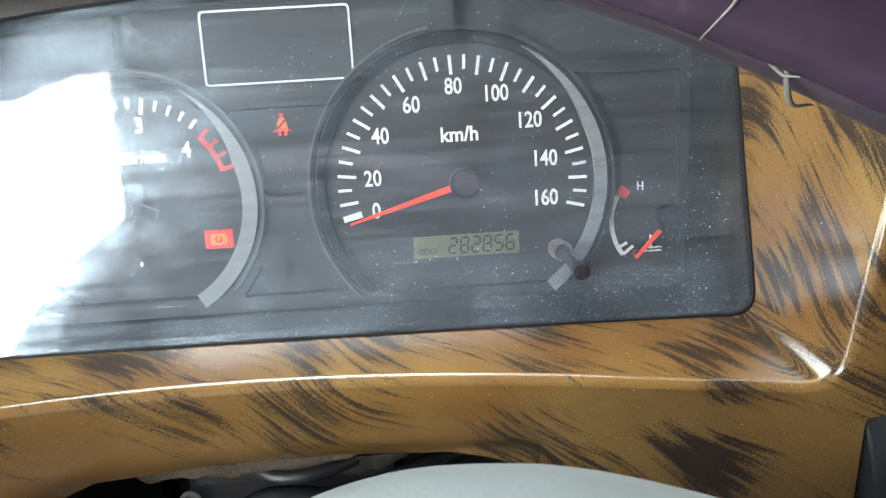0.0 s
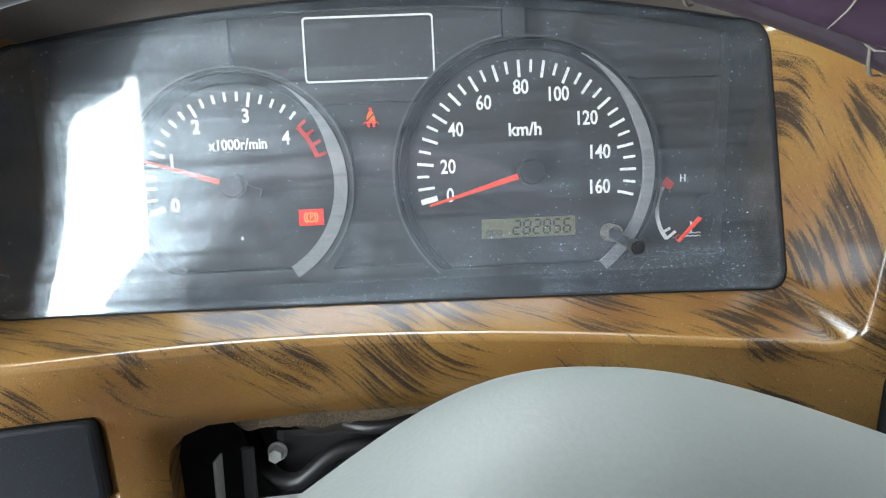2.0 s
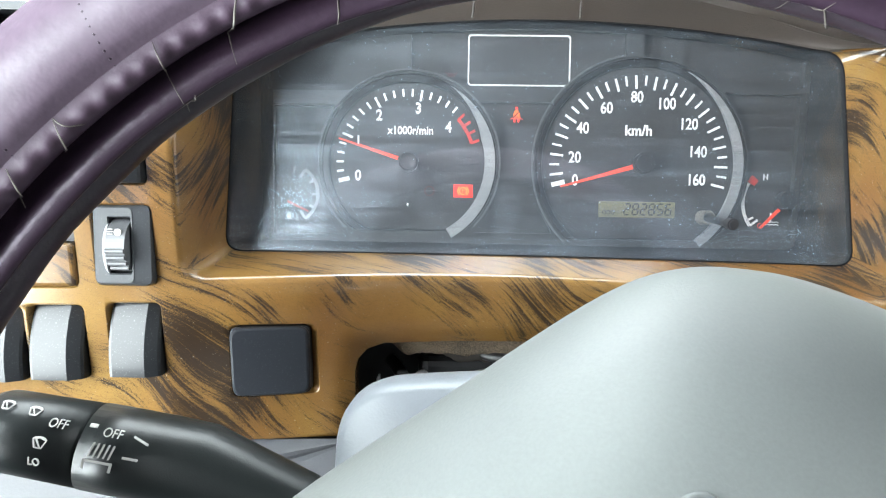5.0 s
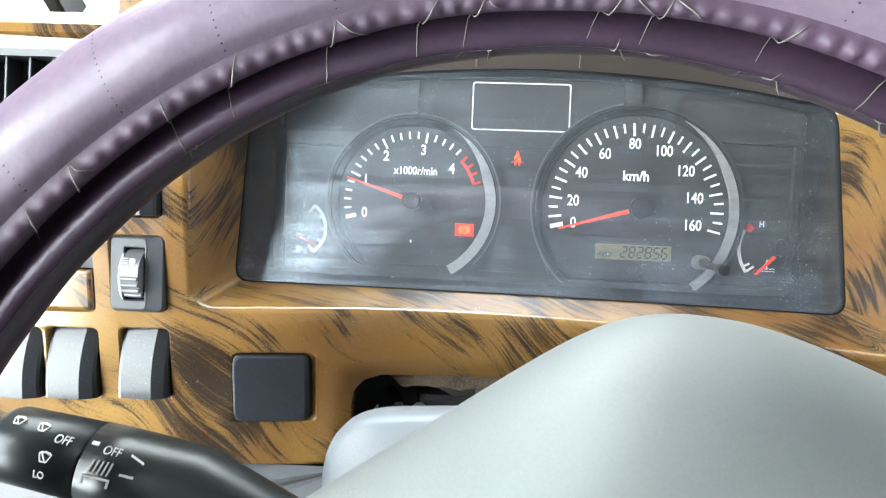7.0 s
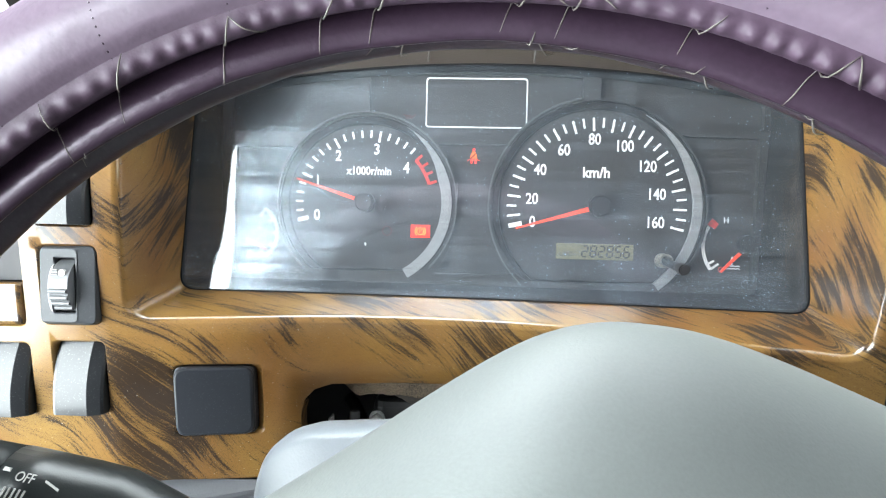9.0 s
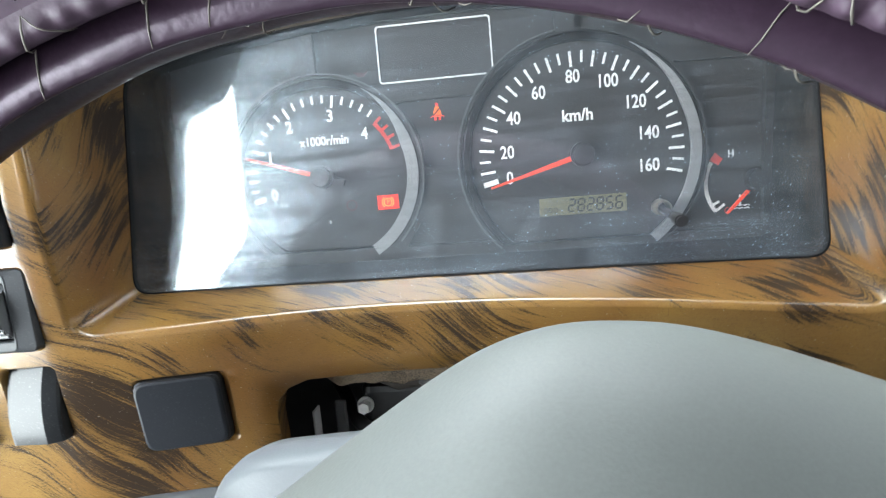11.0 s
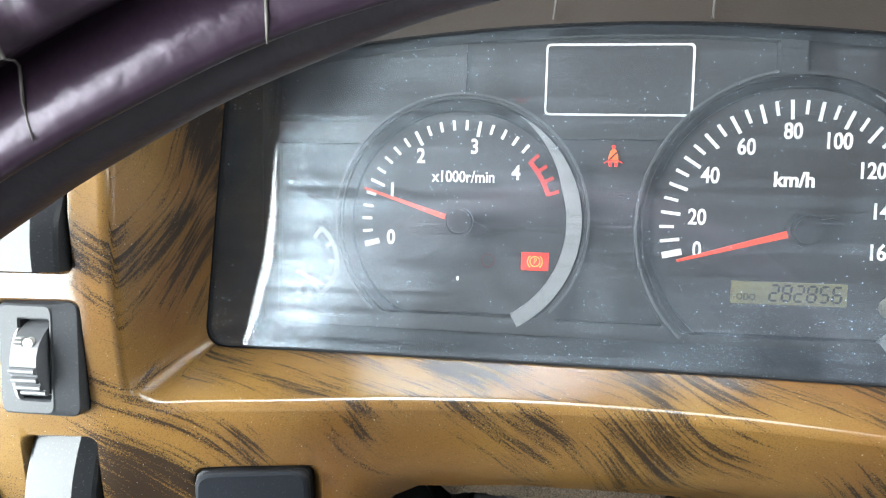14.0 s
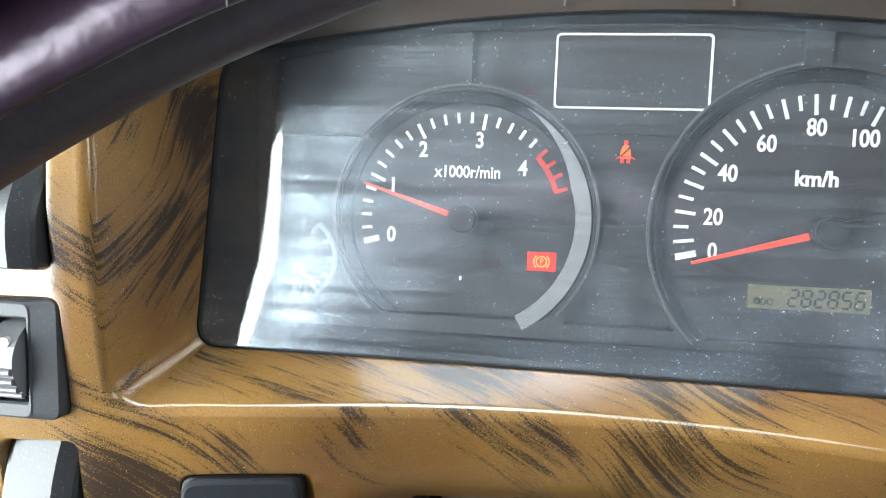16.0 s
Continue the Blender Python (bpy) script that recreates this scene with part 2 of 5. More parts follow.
    def sum_of(a, c):
        s = n.new("ShaderNodeMath")
        s.operation = "ADD"
        link(a, s.inputs[0]), link(c, s.inputs[1])
        return s.outputs[0]

    upright = n.new("ShaderNodeMath")
    upright.operation = "MULTIPLY"
    link(hairline(3, 3800, 260, 0.58, 0.74, 0.028), upright.inputs[0]), link(settle.outputs[0], upright.inputs[1])
    lines = sum_of(sum_of(upright.outputs[0], hairline(1, 30, 2600, 0.60, 0.74, 0.018)), hairline(34, 45, 1700, 0.70, 0.76, 0.04))
    for turn_y, sx, sz, lo, weight in ((14, 40, 2300, 0.68, 0.035), (-21, 55, 2100, 0.70, 0.04), (68, 50, 2200, 0.70, 0.03), (-52, 60, 2000, 0.73, 0.04)):
        lines = sum_of(lines, hairline(turn_y, sx, sz, lo, lo + 0.06, weight))
    band = n.new("ShaderNodeMapRange")
    band.inputs[1].default_value, band.inputs[2].default_value, band.inputs[3].default_value, band.inputs[4].default_value = 0.34, 0.68, 0.40, 1.75
    link(scr.outputs[0], band.inputs[0])
    wiped, film = n.new("ShaderNodeMath"), n.new("ShaderNodeMath")
    wiped.operation = film.operation = "MULTIPLY"
    link(band.outputs[0], wiped.inputs[0]), link(smear_r.outputs[0], wiped.inputs[1])
    grain = n.new("ShaderNodeTexNoise")
    grain.inputs["Scale"].default_value, grain.inputs["Detail"].default_value, grain.inputs["Roughness"].default_value = 1700, 3, 0.7
    link(co.outputs["Object"], grain.inputs["Vector"])
    grain_r = n.new("ShaderNodeMapRange")
    grain_r.inputs[1].default_value, grain_r.inputs[2].default_value, grain_r.inputs[3].default_value, grain_r.inputs[4].default_value = 0.38, 0.66, 0.20, 2.8
    link(grain.outputs[0], grain_r.inputs[0])
    fine = n.new("ShaderNodeMapRange")
    fine.inputs[1].default_value, fine.inputs[2].default_value, fine.inputs[3].default_value, fine.inputs[4].default_value = 0.36, 0.66, 0.55, 1.50
    link(grain.outputs[0], fine.inputs[0])
    hazy = n.new("ShaderNodeMath")
    hazy.operation = "MULTIPLY"
    link(smear_r.outputs[0], hazy.inputs[0]), link(fine.outputs[0], hazy.inputs[1])
    veil_w = n.new("ShaderNodeMath")
    veil_w.operation = "MULTIPLY_ADD"
    link(scr_r.outputs[0], veil_w.inputs[0]), link(hazy.outputs[0], veil_w.inputs[1]), link(lines, veil_w.inputs[2])
    gritty = n.new("ShaderNodeMath")
    gritty.operation = "MULTIPLY"
    link(wiped.outputs[0], gritty.inputs[0]), link(grain_r.outputs[0], gritty.inputs[1])
    low_film = n.new("ShaderNodeMath")
    low_film.operation = "MULTIPLY"
    link(gritty.outputs[0], low_film.inputs[0]), link(settle.outputs[0], low_film.inputs[1])
    link(low_film.outputs[0], film.inputs[0]), link(cloud_r.outputs[0], film.inputs[1])
    half = n.new("ShaderNodeMath")
    half.operation = "MULTIPLY"
    half.inputs[1].default_value = 1.0
    link(lines, half.inputs[0])
    # single specks of dust
    mote, mote_r = n.new("ShaderNodeTexVoronoi"), n.new("ShaderNodeMapRange")
    mote.inputs["Scale"].default_value = 320
    link(co.outputs["Object"], mote.inputs["Vector"]), link(mote.outputs["Distance"], mote_r.inputs[0])
    mote_r.inputs[1].default_value, mote_r.inputs[2].default_value, mote_r.inputs[3].default_value, mote_r.inputs[4].default_value = 0.05, 0.095, 0.40, 0.0
    strewn = n.new("ShaderNodeMath")
    strewn.operation = "MULTIPLY"
    link(mote_r.outputs[0], strewn.inputs[0]), link(smear_r.outputs[0], strewn.inputs[1])
    dirt_w = sum_of(sum_of(sum_of(film.outputs[0], half.outputs[0]), dusty.outputs[0]), strewn.outputs[0])
    m1, m2, m3 = (n.new("ShaderNodeMixShader") for _ in range(3))
    link(dirt_w, m1.inputs[0]), link(clear.outputs[0], m1.inputs[1]), link(dirt.outputs[0], m1.inputs[2])
    link(veil_w.outputs[0], m2.inputs[0]), link(m1.outputs[0], m2.inputs[1]), link(veil.outputs[0], m2.inputs[2])
    link(gloss_fac.outputs[0], m3.inputs[0]), link(m2.outputs[0], m3.inputs[1]), link(gloss.outputs[0], m3.inputs[2])
    link(m3.outputs[0], out.inputs[0])
    return m


WOOD = wood_print()
LENS = lens_plastic()
BLACK = mat("black_housing_plastic", (0.008, 0.0085, 0.010), 0.62, grain=0.3, grain_size=1400, bump=0.15, spec=0.25, spots=0.08)
FACE = mat("charcoal_grained_plastic", (0.030, 0.031, 0.032), 0.62, grain=0.22, grain_size=1800, bump=0.2)
DIAL = mat("matt_black_dial", (0.034, 0.034, 0.035), 0.7, grain=0.2, grain_size=1200)
# the dial ring's shaded and lit sides as two colours
RING = mat("shaded_dial_ring", (0.007, 0.007, 0.008), 0.45, grain=0.2, grain_size=900)
LITGREY = mat("pale_grey_lit_edges", (0.25, 0.255, 0.26), 0.45, grain=0.1, grain_size=700)
BAND = mat("mid_grey_ledge_and_ridge", (0.085, 0.087, 0.088), 0.55, grain=0.1, grain_size=900)
WHITE = mat("white_dial_print", (0.82, 0.82, 0.80), 0.5, emit=0.10, emit_colour=(1, 1, 1))
DIMWHITE = mat("pale_grey_print", (0.45, 0.46, 0.46), 0.55)
REDMARK = mat("red_dial_print", (0.62, 0.05, 0.04), 0.5)
NEEDLE = mat("red_needle", (0.80, 0.06, 0.03), 0.4, emit=0.35, emit_colour=(1, 0.12, 0.06))
HUB = mat("black_needle_cap", (0.02, 0.02, 0.022), 0.5, grain=0.15, grain_size=900)
LCD = mat("olive_lcd_glass", (0.175, 0.160, 0.085), 0.35, grain=0.08, grain_size=300)
INK = mat("dark_lcd_segments", (0.025, 0.025, 0.018), 0.5)
REDLAMP = mat("lit_red_lamp", (0.5, 0.02, 0.02), 0.4, emit=0.9, emit_colour=(1.0, 0.07, 0.04))
AMBERLAMP = mat("lit_amber_symbol", (0.6, 0.24, 0.04), 0.4, emit=0.9, emit_colour=(1.0, 0.40, 0.10))
BELTLAMP = mat("lit_orange_symbol", (0.5, 0.09, 0.02), 0.4, emit=1.0, emit_colour=(1.0, 0.17, 0.03))
DEADLAMP = mat("unlit_red_symbol", (0.055, 0.010, 0.010), 0.5)
COLLAR = mat("worn_pale_collar", (0.26, 0.24, 0.20), 0.35, 0.5, grain=0.35, grain_size=500)
ZINC = mat("bright_zinc_steel", (0.62, 0.62, 0.60), 0.38, 0.35, grain=0.15, grain_size=500)
BEZEL = mat("satin_black_bezel_plastic", (0.040, 0.044, 0.048), 0.46, grain=0.12, grain_size=1500, bump=0.06, spec=0.35, spots=0.05)
SWITCH = mat("grey_black_switch_plastic", (0.016, 0.018, 0.020), 0.36, grain=0.12, grain_size=1500, bump=0.06, coat=0.18, spec=0.45, spots=0.08)
CAP = mat("slate_black_cap_plastic", (0.019, 0.022, 0.027), 0.36, grain=0.12, grain_size=1300, bump=0.1, spots=0.05)
GREYSW = mat("grey_wheel_plastic", (0.105, 0.110, 0.114), 0.32, grain=0.1, grain_size=900)
STALK = mat("black_stalk_plastic", (0.009, 0.0115, 0.0115), 0.33, grain=0.15, grain_size=1600, bump=0.1, spec=0.38)
GRILLE = mat("pale_grey_grille_bars", (0.34, 0.36, 0.39), 0.4, grain=0.08, grain_size=900)
STALKMARK = mat("off_white_marking", (0.40, 0.40, 0.375), 0.6)
LEATHER = mat("purple_leather", (0.104, 0.076, 0.104), 0.44, grain=0.20, grain_size=300, bump=0.30, coat=0.12)
HEM = mat("worn_grey_purple_leather", (0.052, 0.033, 0.051), 0.52, grain=0.25, grain_size=350, bump=0.35, spec=0.30)
INNERLEATHER = mat("dark_brown_grey_vinyl", (0.034, 0.025, 0.034), 0.40, grain=0.3, grain_size=420, bump=0.3)
DARKLEATHER = mat("dark_purple_vinyl", (0.034, 0.020, 0.034), 0.30, 0.40, grain=0.25, grain_size=420, bump=0.25, coat=0.10)
THREAD = mat("pale_waxed_thread", (0.125, 0.115, 0.10), 0.6, grain=0.15, grain_size=600)
PAD = mat("grey_green_soft_plastic", (0.112, 0.124, 0.119), 0.52, grain=0.08, grain_size=900, bump=0.15)
PADLINE = mat("grey_soft_plastic_raised", (0.098, 0.108, 0.105), 0.42, grain=0.05, grain_size=700, bump=0.2)
COLUMN = mat("pale_blue_grey_plastic", (0.135, 0.149, 0.162), 0.42, grain=0.05, grain_size=1000, bump=0.15)
KNEE = mat("mid_grey_ribbed_plastic", (0.072, 0.076, 0.083), 0.5, grain=0.08, grain_size=900, bump=0.2)
LINING = mat("grey_brown_lining_plastic", (0.072, 0.062, 0.055), 0.45, grain=0.12, grain_size=900, bump=0.2)
BEIGE = mat("beige_trim_plastic", (0.08, 0.072, 0.066), 0.5, grain=0.06, grain_size=900, bump=0.15)
FOAM = mat("brown_grey_torn_foam", (0.105, 0.078, 0.050), 0.9, grain=0.9, grain_size=1300, bump=1.0)
FILM = mat("dark_torn_film", (0.022, 0.018, 0.014), 0.6, grain=0.5, grain_size=300, bump=0.6)
VOID = mat("black_cavity_plastic", (0.030, 0.030, 0.032), 0.6, grain=0.4, grain_size=60)
RUBBER = mat("black_cable_rubber", (0.014, 0.014, 0.015), 0.4, grain=0.2, grain_size=300)
CABWALL = mat("grey_cab_trim", (0.055, 0.056, 0.058), 0.7, grain=0.12, grain_size=250, bump=0.2)
CABDARK = mat("dark_cab_trim", (0.05, 0.05, 0.052), 0.7, grain=0.15, grain_size=250, bump=0.2)
HEADLINER = mat("grey_headliner", (0.07, 0.07, 0.068), 0.9, grain=0.1, grain_size=300, bump=0.3)

# ---- building helpers ----
ORIGIN = {}


def thing(name, at, label, category, group="", kind="", frame_m=None):
    """An Empty at the thing's base, in the dash's frame; its parts are children."""
    ob = new(name)
    ob.empty_display_size = 0.02
    ob.matrix_world = (frame_m or DASH) @ Matrix.Translation(at)
    ORIGIN[ob.name] = Vector(at)
    return tagged(ob, label, category, group, kind)


def part(name, bm, material, parent, label="", smooth=False, local=False):
    """One mesh under a thing or a part; bm is in the dash's frame unless local."""
    at = ORIGIN[parent.name]
    if not local:
        bmesh.ops.translate(bm, verts=bm.verts, vec=-at)
    bmesh.ops.recalc_face_normals(bm, faces=bm.faces)
    me = bpy.data.meshes.new(name)
    bm.to_mesh(me)
    bm.free()
    me.materials.append(material)
    if smooth:
        me.shade_smooth()
    if smooth > 1:
        me.set_sharp_from_angle(angle=radians(smooth))
    ob = new(name, me)
    ob.parent = parent
    ORIGIN[ob.name] = at
    return tagged(ob, label)


def solid(name, bm, material, label, category, kind="", m=None, smooth=False, group=""):
    """A thing that is one mesh."""
    bmesh.ops.recalc_face_normals(bm, faces=bm.faces)
    me = bpy.data.meshes.new(name)
    bm.to_mesh(me)
    bm.free()
    me.materials.append(material)
    if smooth:
        me.shade_smooth()
    ob = new(name, me)
    ob.matrix_world = DASH if m is None else m
    return tagged(ob, label, category, group, kind)


def box(x0, x1, y0, y1, z0, z1, bevel=0.0, seg=2):
    bm = bmesh.new()
    bmesh.ops.create_cube(bm, size=1)
    for v in bm.verts:
        v.co = ((x0 + x1) / 2 + v.co.x * (x1 - x0), (y0 + y1) / 2 + v.co.y * (y1 - y0), (z0 + z1) / 2 + v.co.z * (z1 - z0))
    if bevel:
        bmesh.ops.bevel(bm, geom=bm.edges[:], offset=bevel, segments=seg, affect="EDGES", profile=0.5)
    return bm


def join(*bms):
    out = bms[0]
    for b in bms[1:]:
        me = bpy.data.meshes.new("tmp")
        b.to_mesh(me)
        b.free()
        out.from_mesh(me)
        bpy.data.meshes.remove(me)
    return out


def rod(a, b, r0, r1=None, sides=16):
    """A round bar from a to b."""
    a, b = Vector(a), Vector(b)
    bm = bmesh.new()
    bmesh.ops.create_cone(bm, cap_ends=True, segments=sides, radius1=r0, radius2=r0 if r1 is None else r1, depth=(b - a).length)
    q = (b - a).to_track_quat("Z", "Y").to_matrix().to_4x4()
    bmesh.ops.transform(bm, matrix=Matrix.Translation((a + b) / 2) @ q, verts=bm.verts)
    return bm


def slab(points, y0, y1, bevel=0.0):
    """A flat shape of (x, z) corners between the depths y0 (front) and y1."""
    bm = bmesh.new()
    f = bm.faces.new([bm.verts.new((x, y0, z)) for x, z in points])
    ext = bmesh.ops.extrude_face_region(bm, geom=[f])
    bmesh.ops.translate(bm, verts=[v for v in ext["geom"] if isinstance(v, bmesh.types.BMVert)], vec=(0, y1 - y0, 0))
    if bevel:
        edges = [e for e in bm.edges if all(abs(v.co.y - y0) < 1e-6 for v in e.verts)]
        bmesh.ops.bevel(bm, geom=edges, offset=bevel, segments=3, affect="EDGES", profile=0.5)
    return bm


def rounded(corners, radius, bulge=(0, 0, 0, 0), n=20, k=7):
    """A closed outline of (x, z): four corners, counter-clockwise from bottom left, with round corners and bowed edges."""
    c = [Vector(p) for p in corners]
    rad = radius if isinstance(radius, (list, tuple)) else [radius] * 4
    pts = []
    for i in range(4):
        a, b, p = c[i], c[(i + 1) % 4], c[i - 1]
        ab, pa = (b - a).normalized(), (a - p).normalized()
        # the corner at a, as a curve between the two edges
        s, e = a - pa * rad[i], a + ab * rad[i]
        for j in range(k):
            t = j / k
            pts.append(s * (1 - t) ** 2 + a * 2 * t * (1 - t) + e * t * t)
        e2 = b - ab * rad[(i + 1) % 4]
        side = Vector((ab.y, -ab.x))
        for j in range(n):
            t = j / n
            pts.append(e.lerp(e2, t) + side * (bulge[i] * 4 * t * (1 - t)))
    return [(p.x, p.y) for p in pts]


def arc_band(cx, cz, r0, r1, a0, a1, y0, y1, n=40, taper=False):
    """A flat band along a circle, angles in degrees from +x; with taper it starts as a point."""
    outer, inner = [], []
    for i in range(n + 1):
        t = i / n
        a = radians(a0 + (a1 - a0) * t)
        k = min(1.0, t / 0.35) if taper else 1.0
        ri = r1 - (r1 - r0) * k if taper else r0
        if taper and i == 0:
            ri = r1 - 0.0002
        outer.append((cx + r1 * math.cos(a), cz + r1 * math.sin(a)))
        inner.append((cx + ri * math.cos(a), cz + ri * math.sin(a)))
    bm = bmesh.new()
    for i in range(n):
        q = [outer[i], outer[i + 1], inner[i + 1], inner[i]]
        lo = [bm.verts.new((x, y0, z)) for x, z in q]
        hi = [bm.verts.new((x, y1, z)) for x, z in q]
        bm.faces.new(lo), bm.faces.new(hi)
        for j in (0, 2):
            bm.faces.new((lo[j], lo[(j + 1) % 4], hi[(j + 1) % 4], hi[j]))
        if i == 0:
            bm.faces.new((lo[3], lo[0], hi[0], hi[3]))
        if i == n - 1:
            bm.faces.new((lo[1], lo[2], hi[2], hi[1]))
    bmesh.ops.remove_doubles(bm, verts=bm.verts, dist=1e-6)
    return bm


def lettering(text, x, z, size, y, turn=0.0, stretch=0.82, depth=0.0002, bold=0.0):
    """Letters with Blender's own font, centred at (x, z), facing the driver."""
    cu = bpy.data.curves.new("letters", "FONT")
    cu.body, cu.size, cu.extrude, cu.align_x, cu.align_y, cu.resolution_u, cu.offset = text, size, depth, "CENTER", "CENTER", 4, bold
    tmp = bpy.data.objects.new("letters", cu)
    scene.collection.objects.link(tmp)
    me = bpy.data.meshes.new_from_object(tmp.evaluated_get(bpy.context.evaluated_depsgraph_get()))
    bpy.data.objects.remove(tmp)
    bm = bmesh.new()
    bm.from_mesh(me)
    bpy.data.meshes.remove(me)
    m = Matrix.Translation((x, y, z)) @ pose(0, 0, 0, 0, turn, 0) @ pose(0, 0, 0, 90, 0, 0) @ Matrix.Diagonal((stretch, 1, 1, 1))
    bmesh.ops.transform(bm, matrix=m, verts=bm.verts)
    return bm


def disc(cx, cz, r, y0, y1, n=64, cut=None):
    """A round slab; cut: everything under this height is cut off flat."""
    pts = [(cx + r * math.cos(2 * math.pi * i / n), max(cz + r * math.sin(2 * math.pi * i / n), -9 if cut is None else cut)) for i in range(n)]
    out = []
    for p in pts:
        if not out or math.dist(out[-1], p) > 1e-6:
            out.append(p)
    return slab(out, y0, y1)


def loft(loops, closed=True):
    """Quads between loops of equal length."""
    bm = bmesh.new()
    rows = [[bm.verts.new(p) for p in loop] for loop in loops]
    n = len(rows[0])
    for a, b in zip(rows, rows[1:]):
        for i in range(n if closed else n - 1):
            j = (i + 1) % n
            bm.faces.new((a[i], a[j], b[j], b[i]))
    return bm, rows


def inside(p, poly):
    x, z = p
    hit = False
    for i in range(len(poly)):
        (x0, z0), (x1, z1) = poly[i - 1], poly[i]
        if (z0 > z) != (z1 > z) and x < (x1 - x0) * (z - z0) / (z1 - z0) + x0:
            hit = not hit
    return hit


def sheet(outer, holes, depth, step):
    """A moulded sheet: an outline with holes, filled with triangles of about the given step, bent to depth(x, z)."""
    from mathutils.geometry import delaunay_2d_cdt
    pts, edges = [], []
    for loop in [outer, *holes]:
        b = len(pts)
        pts += [Vector(p) for p in loop]
        edges += [(b + i, b + (i + 1) % len(loop)) for i in range(len(loop))]
    xs, zs = [p[0] for p in outer], [p[1] for p in outer]
    x = min(xs) + step / 2
    while x < max(xs):
        z = min(zs) + step / 2
        while z < max(zs):
            if inside((x, z), outer) and not any(inside((x, z), h) for h in holes):
                pts.append(Vector((x, z)))
            z += step
        x += step
    vs, _, fs, *_ = delaunay_2d_cdt(pts, edges, [], 0, 1e-6)
    bm = bmesh.new()
    bv = [bm.verts.new((v.x, depth(v.x, v.y), v.y)) for v in vs]
    for f in fs:
        c = sum((vs[i] for i in f), Vector((0, 0))) / len(f)
        if inside(c, outer) and not any(inside(c, h) for h in holes):
            bm.faces.new([bv[i] for i in f])
    bmesh.ops.delete(bm, geom=[v for v in bm.verts if not v.link_faces], context="VERTS")
    return bm


def ease(t):
    t = min(1.0, max(0.0, t))
    return t * t * (3 - 2 * t)


# ---- the dash panel with its recess ----
RIM = rounded([(-0.2290, -0.0618), (0.1170, -0.0700), (0.1330, 0.0610), (-0.2335, 0.0740)], [0.010, 0.013, 0.010, 0.014], (-0.0050, 0.0, 0.0400, 0.0))
FRONT = rounded([(-0.2230, -0.0480), (0.1065, -0.0515), (0.1085, 0.0650), (-0.2240, 0.0650)], [0.009, 0.009, 0.014, 0.014], (-0.0010, 0.0, 0.0155, 0.0))
INNER = rounded([(-0.2120, -0.0430), (0.0930, -0.0450), (0.0985, 0.0630), (-0.2140, 0.0630)], [0.005, 0.005, 0.008, 0.008], (0.0, 0.0, 0.0150, 0.0))


def front_y(x, z):
    """The slanting plane of the cluster's clear cover."""
    return -0.0345 + (z + 0.0500) * 0.175


def panel_y(x, z):
    """The face of the printed panel: bowed away from the driver in the middle, leaning, proud along the lip."""
    u = x + 0.065
    k = 1.03 if u < 0 else 0.72
    bow = -k * (min(abs(u), 0.170) ** 2) - 0.105 * max(0.0, abs(u) - 0.170)
    lean = -0.157 * (min(z, 0.0) + 0.059)
    lip = -0.0045 * ease((z + 0.088) / 0.024) * ease((x + 0.215) / 0.04) * ease((0.10 - x) / 0.04)
    back = 0.072 * ease((z - 0.040 + 0.010 * ease((x - 0.06) / 0.05)) / 0.052) * ease((x + 0.205) / 0.060)
    roll = 0.013 * ease((-0.0830 - z) / 0.0140) * ease((x + 0.1620) / 0.030) * ease((0.033 - x) / 0.012)
    return -0.0490 + bow + lean + lip + back + roll


SLOTS = {
    "dimmer": (-0.2645, -0.2375, -0.0618, -0.0240),
    "sw_right": (-0.2620, -0.2370, -0.1055, -0.0690),
    "sw_mid": (-0.2965, -0.2710, -0.1065, -0.0700),
    "sw_left": (-0.3225, -0.2975, -0.1070, -0.0705),
    "sw_up": (-0.2645, -0.2380, -0.0162, 0.0210),
    "cap": (-0.2100, -0.1690, -0.1188, -0.0815),
    "r_up": (0.1355, 0.1620, -0.0262, 0.0110),
    "r_mid": (0.1290, 0.1560, -0.0715, -0.0340),
    "r_low": (0.1235, 0.1510, -0.1140, -0.0786),
    "pocket": (-0.3400, -0.2715, -0.0630, -0.0150),
    "vent": (-0.3560, -0.2790, 0.0050, 0.0600),
}


def slot_loop(key, grow=0.0, r=0.0035):
    x0, x1, z0, z1 = SLOTS[key]
    return rounded([(x0 - grow, z0 - grow), (x1 + grow, z0 - grow), (x1 + grow, z1 + grow), (x0 - grow, z1 + grow)], r, n=4, k=4)


GAP = [(-0.1525, -0.170), (-0.1520, -0.109), (-0.1505, -0.1020), (-0.1460, -0.0972), (-0.1380, -0.0952), (-0.100, -0.0945), (-0.05, -0.0945),
       (-0.010, -0.0965), (0.006, -0.0995), (0.018, -0.1040), (0.027, -0.1100), (0.032, -0.1170), (0.0345, -0.129), (0.036, -0.170)]
PANEL = [(-0.3640, -0.1440), (-0.06, -0.1440), (0.2400, -0.1440), (0.2400, 0.1230), (-0.06, 0.1230), (-0.2575, 0.1230), (-0.2615, 0.0660), (-0.3640, 0.0660)]

dash_panel = thing("instrument_fascia", (-0.06, -0.06, -0.10), "glossy brown burl-wood print dash panel with a deep instrument recess", "fascia")
def slot_near(e, key):
    x0, x1, z0, z1 = SLOTS[key]
    m = (e.verts[0].co + e.verts[1].co) / 2
    return x0 - 0.001 < m.x < x1 + 0.001 and z0 - 0.001 < m.z < z1 + 0.001


